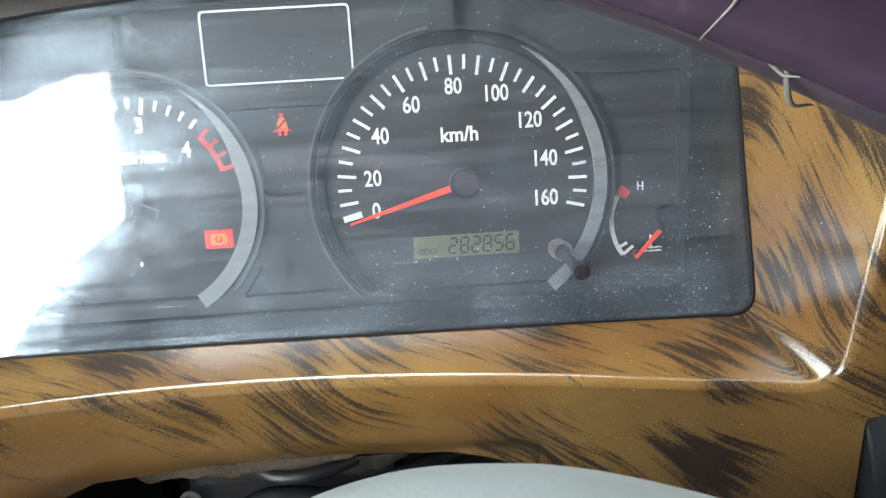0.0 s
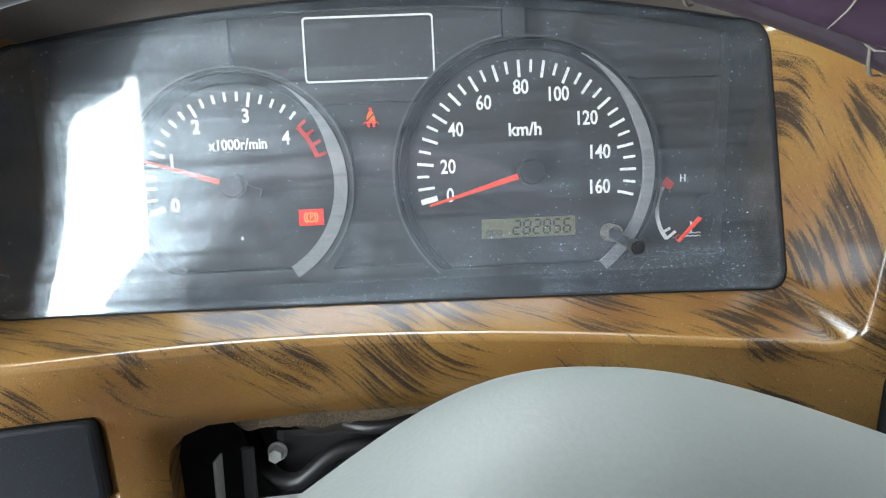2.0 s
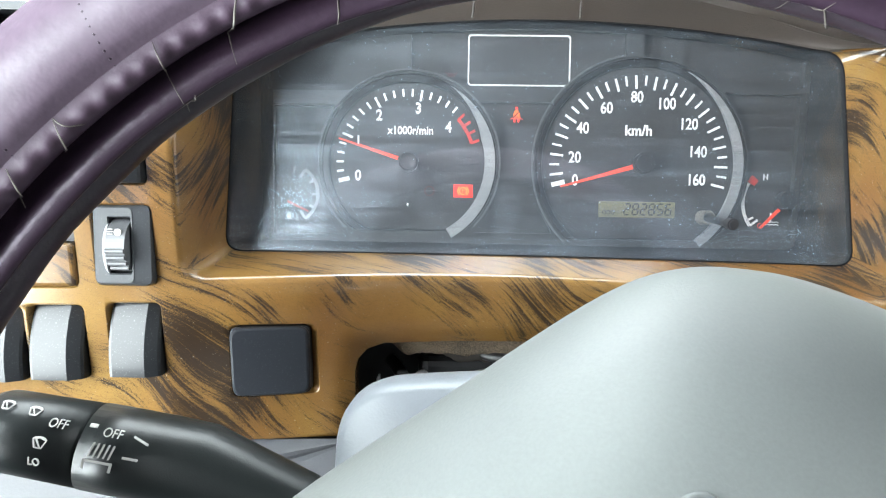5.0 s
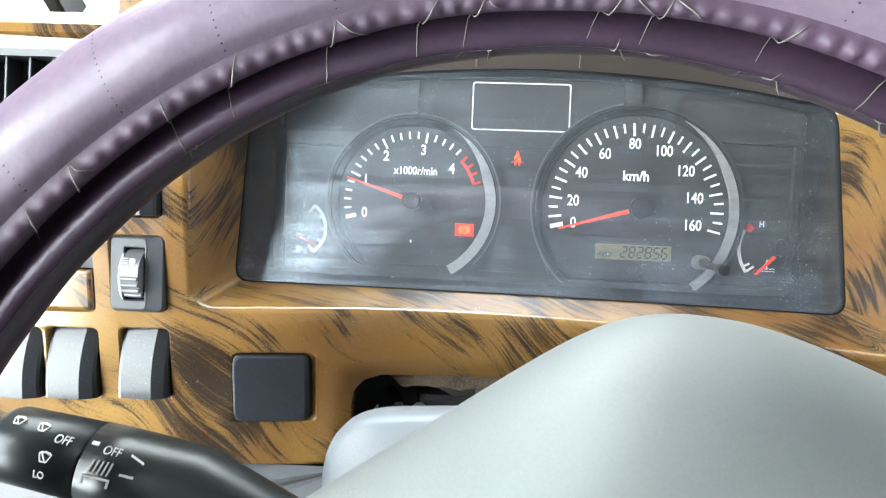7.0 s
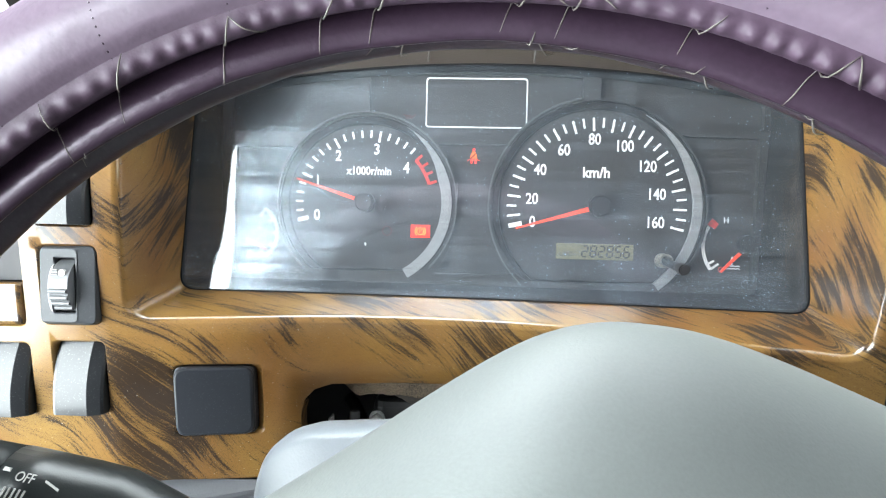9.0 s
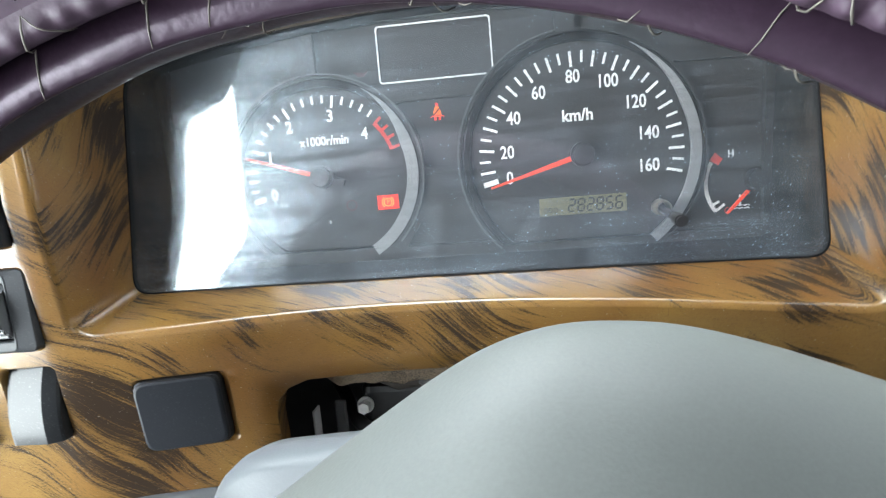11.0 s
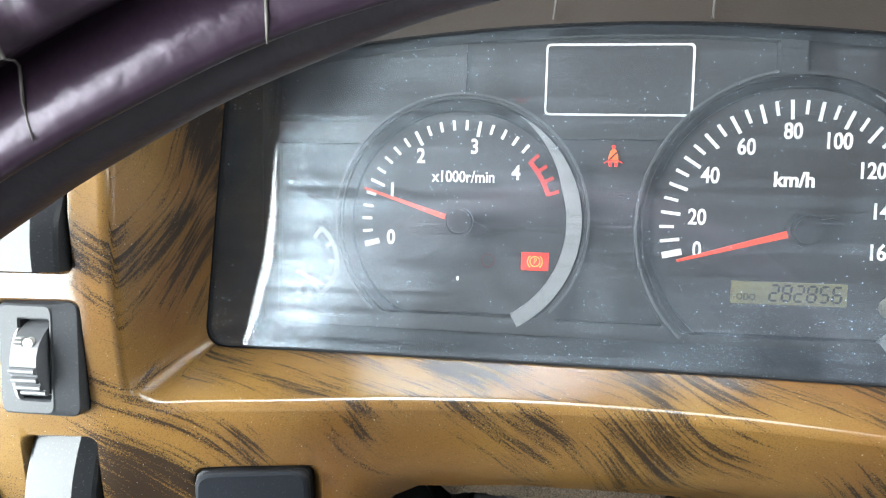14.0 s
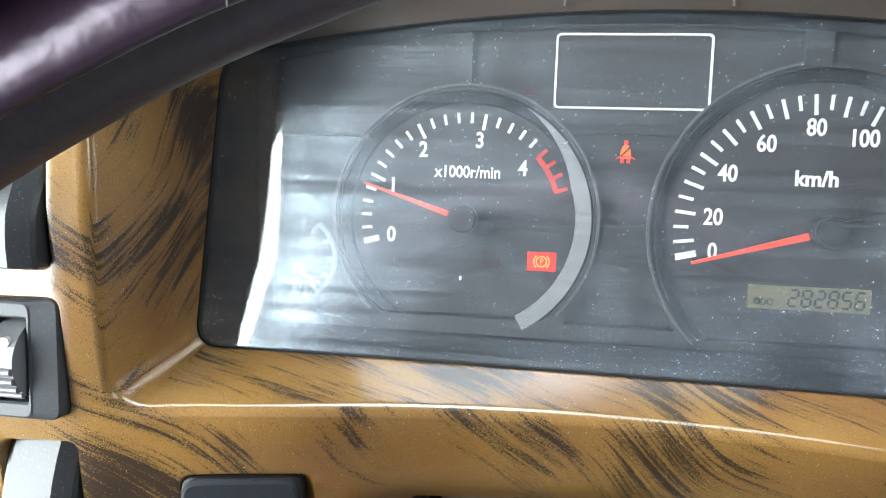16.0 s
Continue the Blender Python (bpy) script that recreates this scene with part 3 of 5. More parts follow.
bm = sheet(PANEL, [RIM, GAP] + [slot_loop(k) for k in SLOTS], panel_y, 0.0055)
turned = [e for e in bm.edges if len(e.link_faces) == 1 and not any(slot_near(e, k) for k in SLOTS) and not any(math.dist(((e.verts[0].co.x + e.verts[1].co.x) / 2, (e.verts[0].co.z + e.verts[1].co.z) / 2), p) < 0.004 for p in RIM)]
ext = bmesh.ops.extrude_edge_only(bm, edges=turned)["geom"]
bmesh.ops.translate(bm, verts=[v for v in ext if isinstance(v, bmesh.types.BMVert)], vec=(0, 0.011, 0))
# the flared walls of the recess, with a rounded lip


loops = []
LIP = 0.0046


def lip_point(a, b, al):
    """On the round lip between the panel's face and the wall, al degrees round."""
    d = math.dist(a, b)
    s = LIP * math.sin(radians(al)) / d
    return (a[0] + (b[0] - a[0]) * s, panel_y(*a) + LIP * (1 - math.cos(radians(al))), a[1] + (b[1] - a[1]) * s)


for al in range(11):
    loops.append([lip_point(a, b, al / 10 * math.degrees(math.atan2(front_y(*b) - panel_y(*a), math.dist(a, b)))) for a, b in zip(RIM, FRONT)])
last = loops[-1]
for t in (0.03, 0.10, 0.22, 0.36, 0.5, 0.65, 0.8, 0.92, 1.0):
    loops.append([tuple(Vector(p).lerp(Vector((c[0], front_y(*c), c[1])), t)) for p, c in zip(last, FRONT)])
# the top band of the recess is plain lining, the rest printed
lining, _ = loft([q[61:82] for q in loops], closed=False)
part("hood_lining", lining, LINING, dash_panel, "plain grey-brown plastic lining under the hood", smooth=True)
walls, _ = loft([q[81:] + q[:62] for q in loops], closed=False)
bm = join(bm, walls)
for key in SLOTS:
    if key == "cap":
        # a slanting step beside and over the cap
        x0, x1, z0, z1 = SLOTS[key]
        low = rounded([(x0 + 0.0010, z0 + 0.0008), (x1 - 0.0036, z0 + 0.0008), (x1 - 0.0036, z1 - 0.0010), (x0 + 0.0010, z1 - 0.0010)], 0.0045, n=4, k=4)
        edge, _ = loft([[(x, panel_y(x, z) + dy, z) for x, z in q] for q, dy in ((slot_loop(key), 0), (slot_loop(key, -0.0004), 0.0004), (low, 0.0030), (low, 0.011))])
        bm = join(bm, edge)
        continue
    lp = [slot_loop(key), slot_loop(key, -0.0006), slot_loop(key, -0.0009), slot_loop(key, -0.0010)]
    edge, _ = loft([[(x, panel_y(x, z) + dy, z) for x, z in q] for q, dy in zip([*lp, lp[-1]], (0, 0.0006, 0.0013, 0.0020, 0.011))])
    bm = join(bm, edge)
bmesh.ops.remove_doubles(bm, verts=bm.verts, dist=1e-5)
for f in bm.faces:
    c = f.calc_center_median()
    f.material_index = 1 if c.z > 0.0635 and c.x > -0.19 else 0
printed = part("panel", bm, WOOD, dash_panel, smooth=34)
printed.data.materials.append(LINING)
for x in (-0.0935, -0.0345):
    part("seam_rib", rod((x, front_y(0, 0.0795) - 0.001, 0.0812), (x * 0.985, -0.0128, 0.0985), 0.0006, sides=8), BEIGE, dash_panel, "pale moulded seam line")

# ---- instrument cluster ----
cluster = thing("instrument_cluster", (-0.06, 0.0, -0.045), "black truck instrument cluster behind a dusty scratched clear cover", "instrument cluster")
loops = [[(x, front_y(x, z) + 0.012, z) for x, z in FRONT], [(x, front_y(x, z) - 0.0006, z) for x, z in FRONT]]
loops.append([(x + (-0.058 - x) * 0.004, front_y(x, z) - 0.0004, z + (0.012 - z) * 0.010) for x, z in FRONT])
loops.append([(a + (c - a) * 0.25, front_y(a, b) * 0.8, b + (d - b) * 0.25) for (a, b), (c, d) in zip(FRONT, INNER)])
loops.append([(x, -0.0035, z) for x, z in INNER])
bm, _ = loft(loops)
part("housing", bm, BLACK, cluster)
bm = slab([(x, z) for x, z in FRONT], 0.0040, 0.0090)
part("back_plate", bm, DIAL, cluster)

TC, SC = (-0.1283, 0.0022), (0.0040, 0.0026)
TR, SR = 0.0505, 0.0602


def clipped(c, r, cut, n=72):
    """A circle's outline cut flat below."""
    pts = []
    for i in range(n):
        a = 2 * math.pi * i / n
        p = (c[0] + r * math.cos(a), max(c[1] + r * math.sin(a), cut))
        if not pts or math.dist(pts[-1], p) > 1e-5:
            pts.append(p)
    return pts


def along(c, r, a0, a1, n=10):
    return [(c[0] + r * math.cos(radians(a0 + (a1 - a0) * i / n)), c[1] + r * math.sin(radians(a0 + (a1 - a0) * i / n))) for i in range(n + 1)]


top_left = [(-0.2090, 0.0430), (-0.1610, 0.0430)] + along(TC, TR + 0.0015, 125, 96, 6) + [(-0.1340, 0.0745), (-0.1700, 0.0725), (-0.2060, 0.0675)]
top_mid = along(TC, TR + 0.0015, 89, 54) + along(SC, SR + 0.0015, 138, 99) + [(-0.0060, 0.0755), (-0.0400, 0.0775), (-0.0800, 0.0772), (-0.1275, 0.0752)]
top_right = along(SC, SR + 0.0015, 90, 47) + [(0.0945, 0.0470), (0.0950, 0.0630), (0.0500, 0.0715), (0.0040, 0.0755)]
mid_trap = rounded([(-0.0748, 0.0022), (-0.0575, 0.0022), (-0.0450, 0.0370), (-0.0885, 0.0368)], 0.003, (0, -0.004, 0, -0.004), n=8, k=4)
low_mid = rounded([(-0.0880, -0.0375), (-0.0455, -0.0375), (-0.0520, -0.0255), (-0.0800, -0.0255)], 0.001, n=4, k=3)
fuel_rec = [(-0.2060, -0.0395), (-0.1650, -0.0395)] + along(TC, TR + 0.0015, 226, 142, 16) + [(-0.1725, 0.0338), (-0.2060, 0.0338)]
temp_rec = along(SC, SR + 0.0015, -43, 42, 16) + [(0.0560, 0.0430), (0.0930, 0.0425), (0.0905, -0.0390)]
t_hole, s_hole = clipped(TC, TR, -0.0368), clipped(SC, SR, -0.0405)
holes = [t_hole, s_hole, top_left, top_mid, top_right, mid_trap, low_mid, fuel_rec, temp_rec]
bm = sheet([(x, z) for x, z in INNER], holes, lambda x, z: -0.0035, 0.02)
edges = [e for e in bm.edges if len(e.link_faces) == 1]
ext = bmesh.ops.extrude_edge_only(bm, edges=edges)["geom"]
bmesh.ops.translate(bm, verts=[v for v in ext if isinstance(v, bmesh.types.BMVert)], vec=(0, 0.008, 0))
part("face_plate", bm, FACE, cluster)
for name, shape in (("lamp_window", top_left), ("lamp_window", top_mid), ("lamp_window", top_right), ("lamp_window", mid_trap), ("gauge_well", fuel_rec), ("gauge_well", temp_rec), ("lower_inset", low_mid)):
    part(name, slab(shape, 0.0005, 0.0030), FACE if name == "lower_inset" else DIAL, cluster, "smoked warning lamp window" if name == "lamp_window" else "")

Y = 0.0013


def tick_mesh(length, width):
    me = bpy.data.meshes.new("tick")
    b = box(-length, 0, -0.0002, 0.0002, -width / 2, width / 2)
    b.to_mesh(me)
    b.free()
    return me


def put(me, name, parent, x, z, turn, material):
    """A shared mesh laid on the dial, turned about the dial's axis."""
    if not me.materials:
        me.materials.append(material)
    ob = new(name, me)
    ob.parent = parent
    ob.matrix_basis = Matrix.Translation(Vector((x, Y - 0.0002, z)) - ORIGIN[parent.name]) @ pose(0, 0, 0, 0, -turn, 0)
    ORIGIN[ob.name] = ORIGIN[parent.name]
    return ob


def gauge(name, c, r, cut, label):
    g = part(name, disc(c[0], c[1], r - 0.0042, Y, Y + 0.0022, 72, cut + 0.0006), DIAL, cluster, label)
    # stepped ring, coloured dark as if shaded; its lit right side is a crescent
    loops = [clipped(c, r - 0.0002, cut), clipped(c, r - 0.0012, cut), clipped(c, r - 0.0040, cut), clipped(c, r - 0.0046, cut)]
    ys = (-0.0030, -0.0034, -0.0012, Y + 0.0005)
    n = min(len(q) for q in loops)
    b, _ = loft([[(p[0], y, p[1]) for p in ([q[int(i * len(q) / n)] for i in range(n)])] for q, y in zip(loops, ys)])
    part("bezel_ring", b, RING, g)
    return g


tach = gauge("tachometer", TC, TR, -0.0368, "black rev counter dial with white figures")
speedo = gauge("speedometer", SC, SR, -0.0405, "black speedometer dial with white figures")
# light on the ring's right side, put into the crescents' colour and taper
part("lit_crescent", arc_band(*TC, TR - 0.0070, TR - 0.0010, 62, -60, -0.0036, -0.0012, 48, True), LITGREY, tach, "light grey crescent standing for the lit side of the ring")
part("lit_crescent", arc_band(*SC, SR - 0.0068, SR - 0.0019, 64, -53, -0.0036, -0.0012, 48, True), LITGREY, speedo, "light grey crescent standing for the lit side of the ring")

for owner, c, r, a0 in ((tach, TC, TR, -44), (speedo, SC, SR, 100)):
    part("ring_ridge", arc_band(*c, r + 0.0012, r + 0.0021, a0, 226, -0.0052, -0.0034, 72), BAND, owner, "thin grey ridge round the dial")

long_t, short_t = tick_mesh(0.0076, 0.0013), tick_mesh(0.0056, 0.0012)
zero_t = tick_mesh(0.0078, 0.0026)
S_OUT, T_OUT = 0.0512, 0.0424
for i in range(32):
    a = 193.4 - 6.69 * i
    me = zero_t if i == 0 else long_t if i % 2 else short_t
    put(me, "tick", speedo, SC[0] + S_OUT * math.cos(radians(a)), SC[1] + S_OUT * math.sin(radians(a)), a, WHITE)
tl, ts, tz = tick_mesh(0.0064, 0.0013), tick_mesh(0.0042, 0.0012), tick_mesh(0.0064, 0.0024)
for i in range(20):
    a = 194.6 - 7.62 * i
    me = tz if i == 0 else tl if i % 5 == 0 else ts
    put(me, "tick", tach, TC[0] + T_OUT * math.cos(radians(a)), TC[1] + T_OUT * math.sin(radians(a)), a, WHITE)
part("red_zone", arc_band(*TC, T_OUT - 0.0056, T_OUT - 0.0036, 42.6, 18.0, Y - 0.0003, Y, 14), REDMARK, tach, "red over-rev band")
red_t = tick_mesh(0.0046, 0.0015)
for a in (42.0, 34.4, 26.8, 18.6):
    put(red_t, "red_tick", tach, TC[0] + T_OUT * math.cos(radians(a)), TC[1] + T_OUT * math.sin(radians(a)), a, REDMARK)

FIG = 0.0090
for s, x, z in (("0", -0.0322, -0.0067), ("20", -0.0327, 0.0065), ("40", -0.0284, 0.0233), ("60", -0.0151, 0.0349), ("80", 0.0022, 0.0413),
                ("100", 0.0191, 0.0376), ("120", 0.0322, 0.0262), ("140", 0.0379, 0.0104), ("160", 0.0375, -0.0057)):
    part("numeral", lettering(s, x, z, FIG, Y - 0.0002, stretch=0.80, bold=0.00015), WHITE, speedo)
part("unit_label", lettering("km/h", 0.0036, 0.0222, 0.0082, Y - 0.0002, stretch=0.95, bold=0.0002), WHITE, speedo)
for s, x, z in (("0", -0.1581, -0.0055), ("1", -0.1580, 0.0145), ("2", -0.1460, 0.0292), ("3", -0.1234, 0.0334), ("4", -0.1059, 0.0228)):
    part("numeral", lettering(s, x, z, 0.0086, Y - 0.0002, stretch=0.85, bold=0.0002), WHITE, tach)
part("unit_label", lettering("x1000r/min", -0.1278, 0.0208, 0.0066, Y - 0.0002, stretch=0.86, bold=0.00014), WHITE, tach)


def needle(parent, c, a, length, tail, width, y, hub):
    """A tapering needle under a round cap, with its short counterweight."""
    ca, sa = math.cos(radians(a)), math.sin(radians(a))
    q = [(hub * 0.9, -width), (length, -width * 0.35), (length, width * 0.35), (hub * 0.9, width)]
    part("needle", slab([(c[0] + ca * u - sa * v, c[1] + sa * u + ca * v) for u, v in q], y - 0.0012, y), NEEDLE, parent, "glowing red needle")
    cap = disc(c[0], c[1], hub, y - 0.0055, y + 0.001, 32)
    ed = [e for e in cap.edges if all(abs(v.co.y - (y - 0.0055)) < 1e-6 for v in e.verts)]
    bmesh.ops.bevel(cap, geom=ed, offset=0.0012, segments=3, affect="EDGES")
    part("needle_cap", cap, HUB, parent)
    q = [(-hub * 0.8, -width * 2), (-tail, -width * 1.4), (-tail, width * 1.4), (-hub * 0.8, width * 2)]
    part("counterweight", slab([(c[0] + ca * u - sa * v, c[1] + sa * u + ca * v) for u, v in q], y - 0.0014, y + 0.0004), HUB, parent)


needle(speedo, SC, 196.0, 0.0480, 0.0125, 0.0013, -0.0075, 0.0062)
needle(tach, TC, 162.0, 0.0415, 0.0120, 0.0011, -0.0070, 0.0058)

# odometer
odo = part("odometer_display", box(-0.0182, 0.0259, Y - 0.0006, Y + 0.001, -0.0276, -0.0184, 0.0003, 1), LCD, cluster, "olive liquid crystal odometer window")
SEGMENTS = {"2": "abged", "8": "abcdefg", "5": "afgcd", "6": "afgcde"}


def lcd_digit(ch, x, z, w, h, y):
    """One seven-segment figure, slanting a little to the right."""
    t, g = 0.00085, 0.0002
    ends = {"a": ((0, h), (w, h)), "b": ((w, h), (w, h / 2)), "c": ((w, h / 2), (w, 0)), "d": ((0, 0), (w, 0)), "e": ((0, h / 2), (0, 0)), "f": ((0, h), (0, h / 2)), "g": ((0, h / 2), (w, h / 2))}
    out = bmesh.new()
    for s in SEGMENTS[ch]:
        (xa, za), (xb, zb) = ends[s]
        if za == zb:
            q = [(xa + g, za), (xa + g + t / 2, za - t / 2), (xb - g - t / 2, za - t / 2), (xb - g, za), (xb - g - t / 2, za + t / 2), (xa + g + t / 2, za + t / 2)]
        else:
            q = [(xa, zb + g), (xa + t / 2, zb + g + t / 2), (xa + t / 2, za - g - t / 2), (xa, za - g), (xa - t / 2, za - g - t / 2), (xa - t / 2, zb + g + t / 2)]
        out = join(out, slab([(x + u + 0.10 * v, z + v) for u, v in q], y, y + 0.0002))
    return out


for i, ch in enumerate("282856"):
    part("digit", lcd_digit(ch, -0.0036 + 0.00475 * i, -0.0259, 0.0031, 0.0062, Y - 0.0008), INK, odo, "dark odometer digit")
part("caption", lettering("ODO", -0.0125, -0.0248, 0.0038, Y - 0.0008), INK, odo)

# the framed lamp window at the top
fo, fi = rounded([(-0.0953, 0.0467), (-0.0367, 0.0467), (-0.0367, 0.0755), (-0.0953, 0.0755)], 0.0022, n=4), rounded([(-0.0945, 0.0475), (-0.0375, 0.0475), (-0.0375, 0.0747), (-0.0945, 0.0747)], 0.0016, n=4)
bm, _ = loft([[(x, 0.0004, z) for x, z in fo], [(x, -0.0002, z) for x, z in fo], [(x, -0.0002, z) for x, z in fi], [(x, 0.0004, z) for x, z in fi]])
part("window_outline", bm, WHITE, cluster, "thin white printed window outline")

# ledge over the fuel gauge; the light it catches is put into its grey
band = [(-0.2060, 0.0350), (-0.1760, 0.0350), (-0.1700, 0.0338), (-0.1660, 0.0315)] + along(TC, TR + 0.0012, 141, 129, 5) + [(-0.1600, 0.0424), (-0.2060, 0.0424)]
part("lit_ledge", slab(band, -0.0041, -0.0036), BAND, cluster, "ledge over the fuel gauge, its caught light coloured mid-grey")

# fuel gauge
FC, FR = (-0.1985, -0.0165), 0.0172
fuel = part("fuel_gauge", arc_band(*FC, FR - 0.0009, FR + 0.0009, 55, -55, 0.0000, 0.0006, 28), DIMWHITE, cluster, "white fuel gauge scale")
for a in (55, 28, 0, -28, -55):
    ca, sa = math.cos(radians(a)), math.sin(radians(a))
    w = 0.0007
    q = [(FR - (0.0052 if a in (55, -55) else 0.0034), -w), (FR, -w), (FR, w), (FR - (0.0052 if a in (55, -55) else 0.0034), w)]
    part("tick", slab([(FC[0] + ca * u - sa * v, FC[1] + sa * u + ca * v) for u, v in q], 0.0000, 0.0006), DIMWHITE, fuel)
part("letter", lettering("F", -0.1948, -0.0027, 0.0050, 0.0002), DIMWHITE, fuel)
part("letter", lettering("E", -0.1934, -0.0304, 0.0050, 0.0002), DIMWHITE, fuel)
q = [(-0.1985, -0.0215), (-0.1865, -0.0268), (-0.1863, -0.0261), (-0.1980, -0.0203)]
part("needle", slab(q, -0.0030, -0.0022), REDMARK, fuel, "dim red needle")
pump = join(box(-0.1992, -0.1970, 0.0000, 0.0006, -0.0306, -0.0272), box(-0.1996, -0.1966, 0.0000, 0.0006, -0.0312, -0.0306), box(-0.1962, -0.1956, 0.0000, 0.0006, -0.0304, -0.0278))
part("pump_symbol", pump, DIMWHITE, fuel)

# temperature gauge
PC, PR = (0.0868, -0.0180), 0.0222
temp = part("temperature_gauge", arc_band(*PC, PR - 0.0009, PR + 0.0009, 150, 217, 0.0000, 0.0006, 26), WHITE, cluster, "white coolant temperature scale")
part("hot_mark", arc_band(*PC, PR - 0.0036, PR + 0.0012, 149, 138, -0.0001, 0.0006, 6), REDMARK, temp, "red hot mark")
for a, n_ in ((217, 0.0055), (208, 0.0042)):
    ca, sa = math.cos(radians(a)), math.sin(radians(a))
    part("tick", slab([(PC[0] + ca * u - sa * v, PC[1] + sa * u + ca * v) for u, v in ((PR - n_, -0.0006), (PR, -0.0006), (PR, 0.0006), (PR - n_, 0.0006))], 0.0000, 0.0006), WHITE, temp)
part("letter", lettering("H", 0.0770, -0.0034, 0.0052, 0.0002), WHITE, temp)
part("letter", lettering("C", 0.0745, -0.0315, 0.0045, 0.0002), REDMARK, temp)
part("needle", slab([(0.0728, -0.0322), (0.0737, -0.0329), (0.0843, -0.0224), (0.0829, -0.0214)], -0.0040, -0.0028), NEEDLE, temp, "glowing red needle")
cap = disc(0.0880, -0.0165, 0.0050, -0.0055, 0.0006, 28)
part("needle_cap", cap, HUB, temp)
th = join(box(0.0805, 0.0812, 0.0000, 0.0006, -0.0290, -0.0238), box(0.0812, 0.0824, 0.0000, 0.0006, -0.0250, -0.0245), box(0.0812, 0.0824, 0.0000, 0.0006, -0.0265, -0.0260),
          *[slab([(x, -0.0292 - k), (x + 0.0012, -0.0287 - k), (x + 0.0024, -0.0292 - k), (x + 0.0024, -0.0297 - k), (x + 0.0012, -0.0292 - k), (x, -0.0297 - k)], 0.0000, 0.0006) for k in (0, 0.0014) for x in (0.0782, 0.0806, 0.0830)])
part("coolant_symbol", th, WHITE, temp)

# warning lamps
lamp = part("parking_brake_lamp", box(-0.1026, -0.0912, Y - 0.0004, Y + 0.0006, -0.0174, -0.0098, 0.0002, 1), REDLAMP, cluster, "lit red parking brake lamp")
bx, bz = -0.0969, -0.0136
part("circle", arc_band(bx, bz, 0.0018, 0.0023, 0, 359.9, Y - 0.0009, Y - 0.0005, 28), AMBERLAMP, lamp)
part("arc", arc_band(bx, bz, 0.0028, 0.0033, 130, 230, Y - 0.0009, Y - 0.0005, 14), AMBERLAMP, lamp)
part("arc", arc_band(bx, bz, 0.0028, 0.0033, -50, 50, Y - 0.0009, Y - 0.0005, 14), AMBERLAMP, lamp)
part("letter", lettering("P", bx + 0.0001, bz, 0.0034, Y - 0.0007), AMBERLAMP, lamp)
belt_x, belt_z = -0.0669, 0.0305
k = 0.00036
figure = lambda pts, y0, y1: slab([(belt_x + x * k, belt_z + z * k) for x, z in pts], y0, y1)
belt = part("seat_belt_lamp", figure(((-5.8, -7), (5.8, -7), (5.0, 1), (3.2, 6), (1.6, 7.5), (-1.6, 7.5), (-3.2, 6), (-5.0, 1)), -0.0004, 0.0002), BELTLAMP, cluster, "lit orange seat belt figure")
part("head", disc(belt_x, belt_z + 10.2 * k, 2.3 * k, -0.0004, 0.0002, 18), REDLAMP, belt)
part("strap", figure(((-6, -4.6), (-4.6, -5.6), (4.6, 4.2), (3.4, 5.2)), -0.0008, -0.0004), DEADLAMP, belt)
part("lap_belt", figure(((-10, -8.4), (-6, -6.2), (6, -6.2), (10, -8.4), (10, -7.2), (6, -4.8), (-6, -4.8), (-10, -7.2)), -0.0007, -0.0003), REDLAMP, belt)
for sx in (-1, 1):
    part("leg", figure(((sx * 1.6, -12), (sx * 4.6, -12), (sx * 5.2, -7.4), (sx * 1.6, -7.4))[::sx], -0.0006, 0.0002), REDLAMP, belt)
ox, oz = -0.1046, 0.0528
k = 0.00042
oil = slab([(ox + x * k, oz + z * k) for x, z in ((-5, -3), (4, -3), (9, 3), (8, 3.6), (3, 0.5), (1, 2.2), (-5, 2.2), (-9, 3.4), (-9, 2.2), (-6, 0.6))], -0.0002, 0.0003)
part("oil_lamp", oil, DEADLAMP, cluster, "unlit red oil can symbol")
for x, z, r in ((-0.1165, -0.0138, 0.0030),):
    part("brake_lamp", arc_band(x, z, r - 0.0007, r, 0, 359.9, Y - 0.0003, Y, 24), DEADLAMP, cluster, "unlit brake warning symbol")

# a chip of old paint on the rev counter
part("chip", slab([(-0.1290 + x * 0.0007, -0.0218 + z * 0.0007) for x, z in ((-0.5, -1.2), (0.3, -1.4), (0.8, 0.2), (0.3, 1.3), (-0.6, 1.1), (-0.9, 0.1))], Y - 0.0004, Y), WHITE, tach, "small white chip")

# trip reset knob
collar, rows = loft([[(0.0418 + q * math.cos(2 * math.pi * i / 28), y_, -0.0270 + q * math.sin(2 * math.pi * i / 28)) for i in range(28)] for q, y_ in ((0.0042, 0.001), (0.0040, -0.0078), (0.0037, -0.0086), (0.0030, -0.0086), (0.0026, -0.0078), (0.0026, 0.001))])
knob = part("reset_knob", collar, COLLAR, cluster, "worn steel collar of the trip reset knob", smooth=30)
part("stem", rod((0.0418, 0.0, -0.0270), (0.0408, -0.0360, -0.0298), 0.0019, 0.0021, 16), HUB, knob, "black push stem")
end = rod((0.0408, -0.0345, -0.0297), (0.0409, -0.0415, -0.0303), 0.0029, 0.0029, 20)
bmesh.ops.bevel(end, geom=[e for e in end.edges if e.calc_face_angle(0) > 1.0], offset=0.0008, segments=2, affect="EDGES")
part("push_button", end, HUB, knob, "rounded black button")

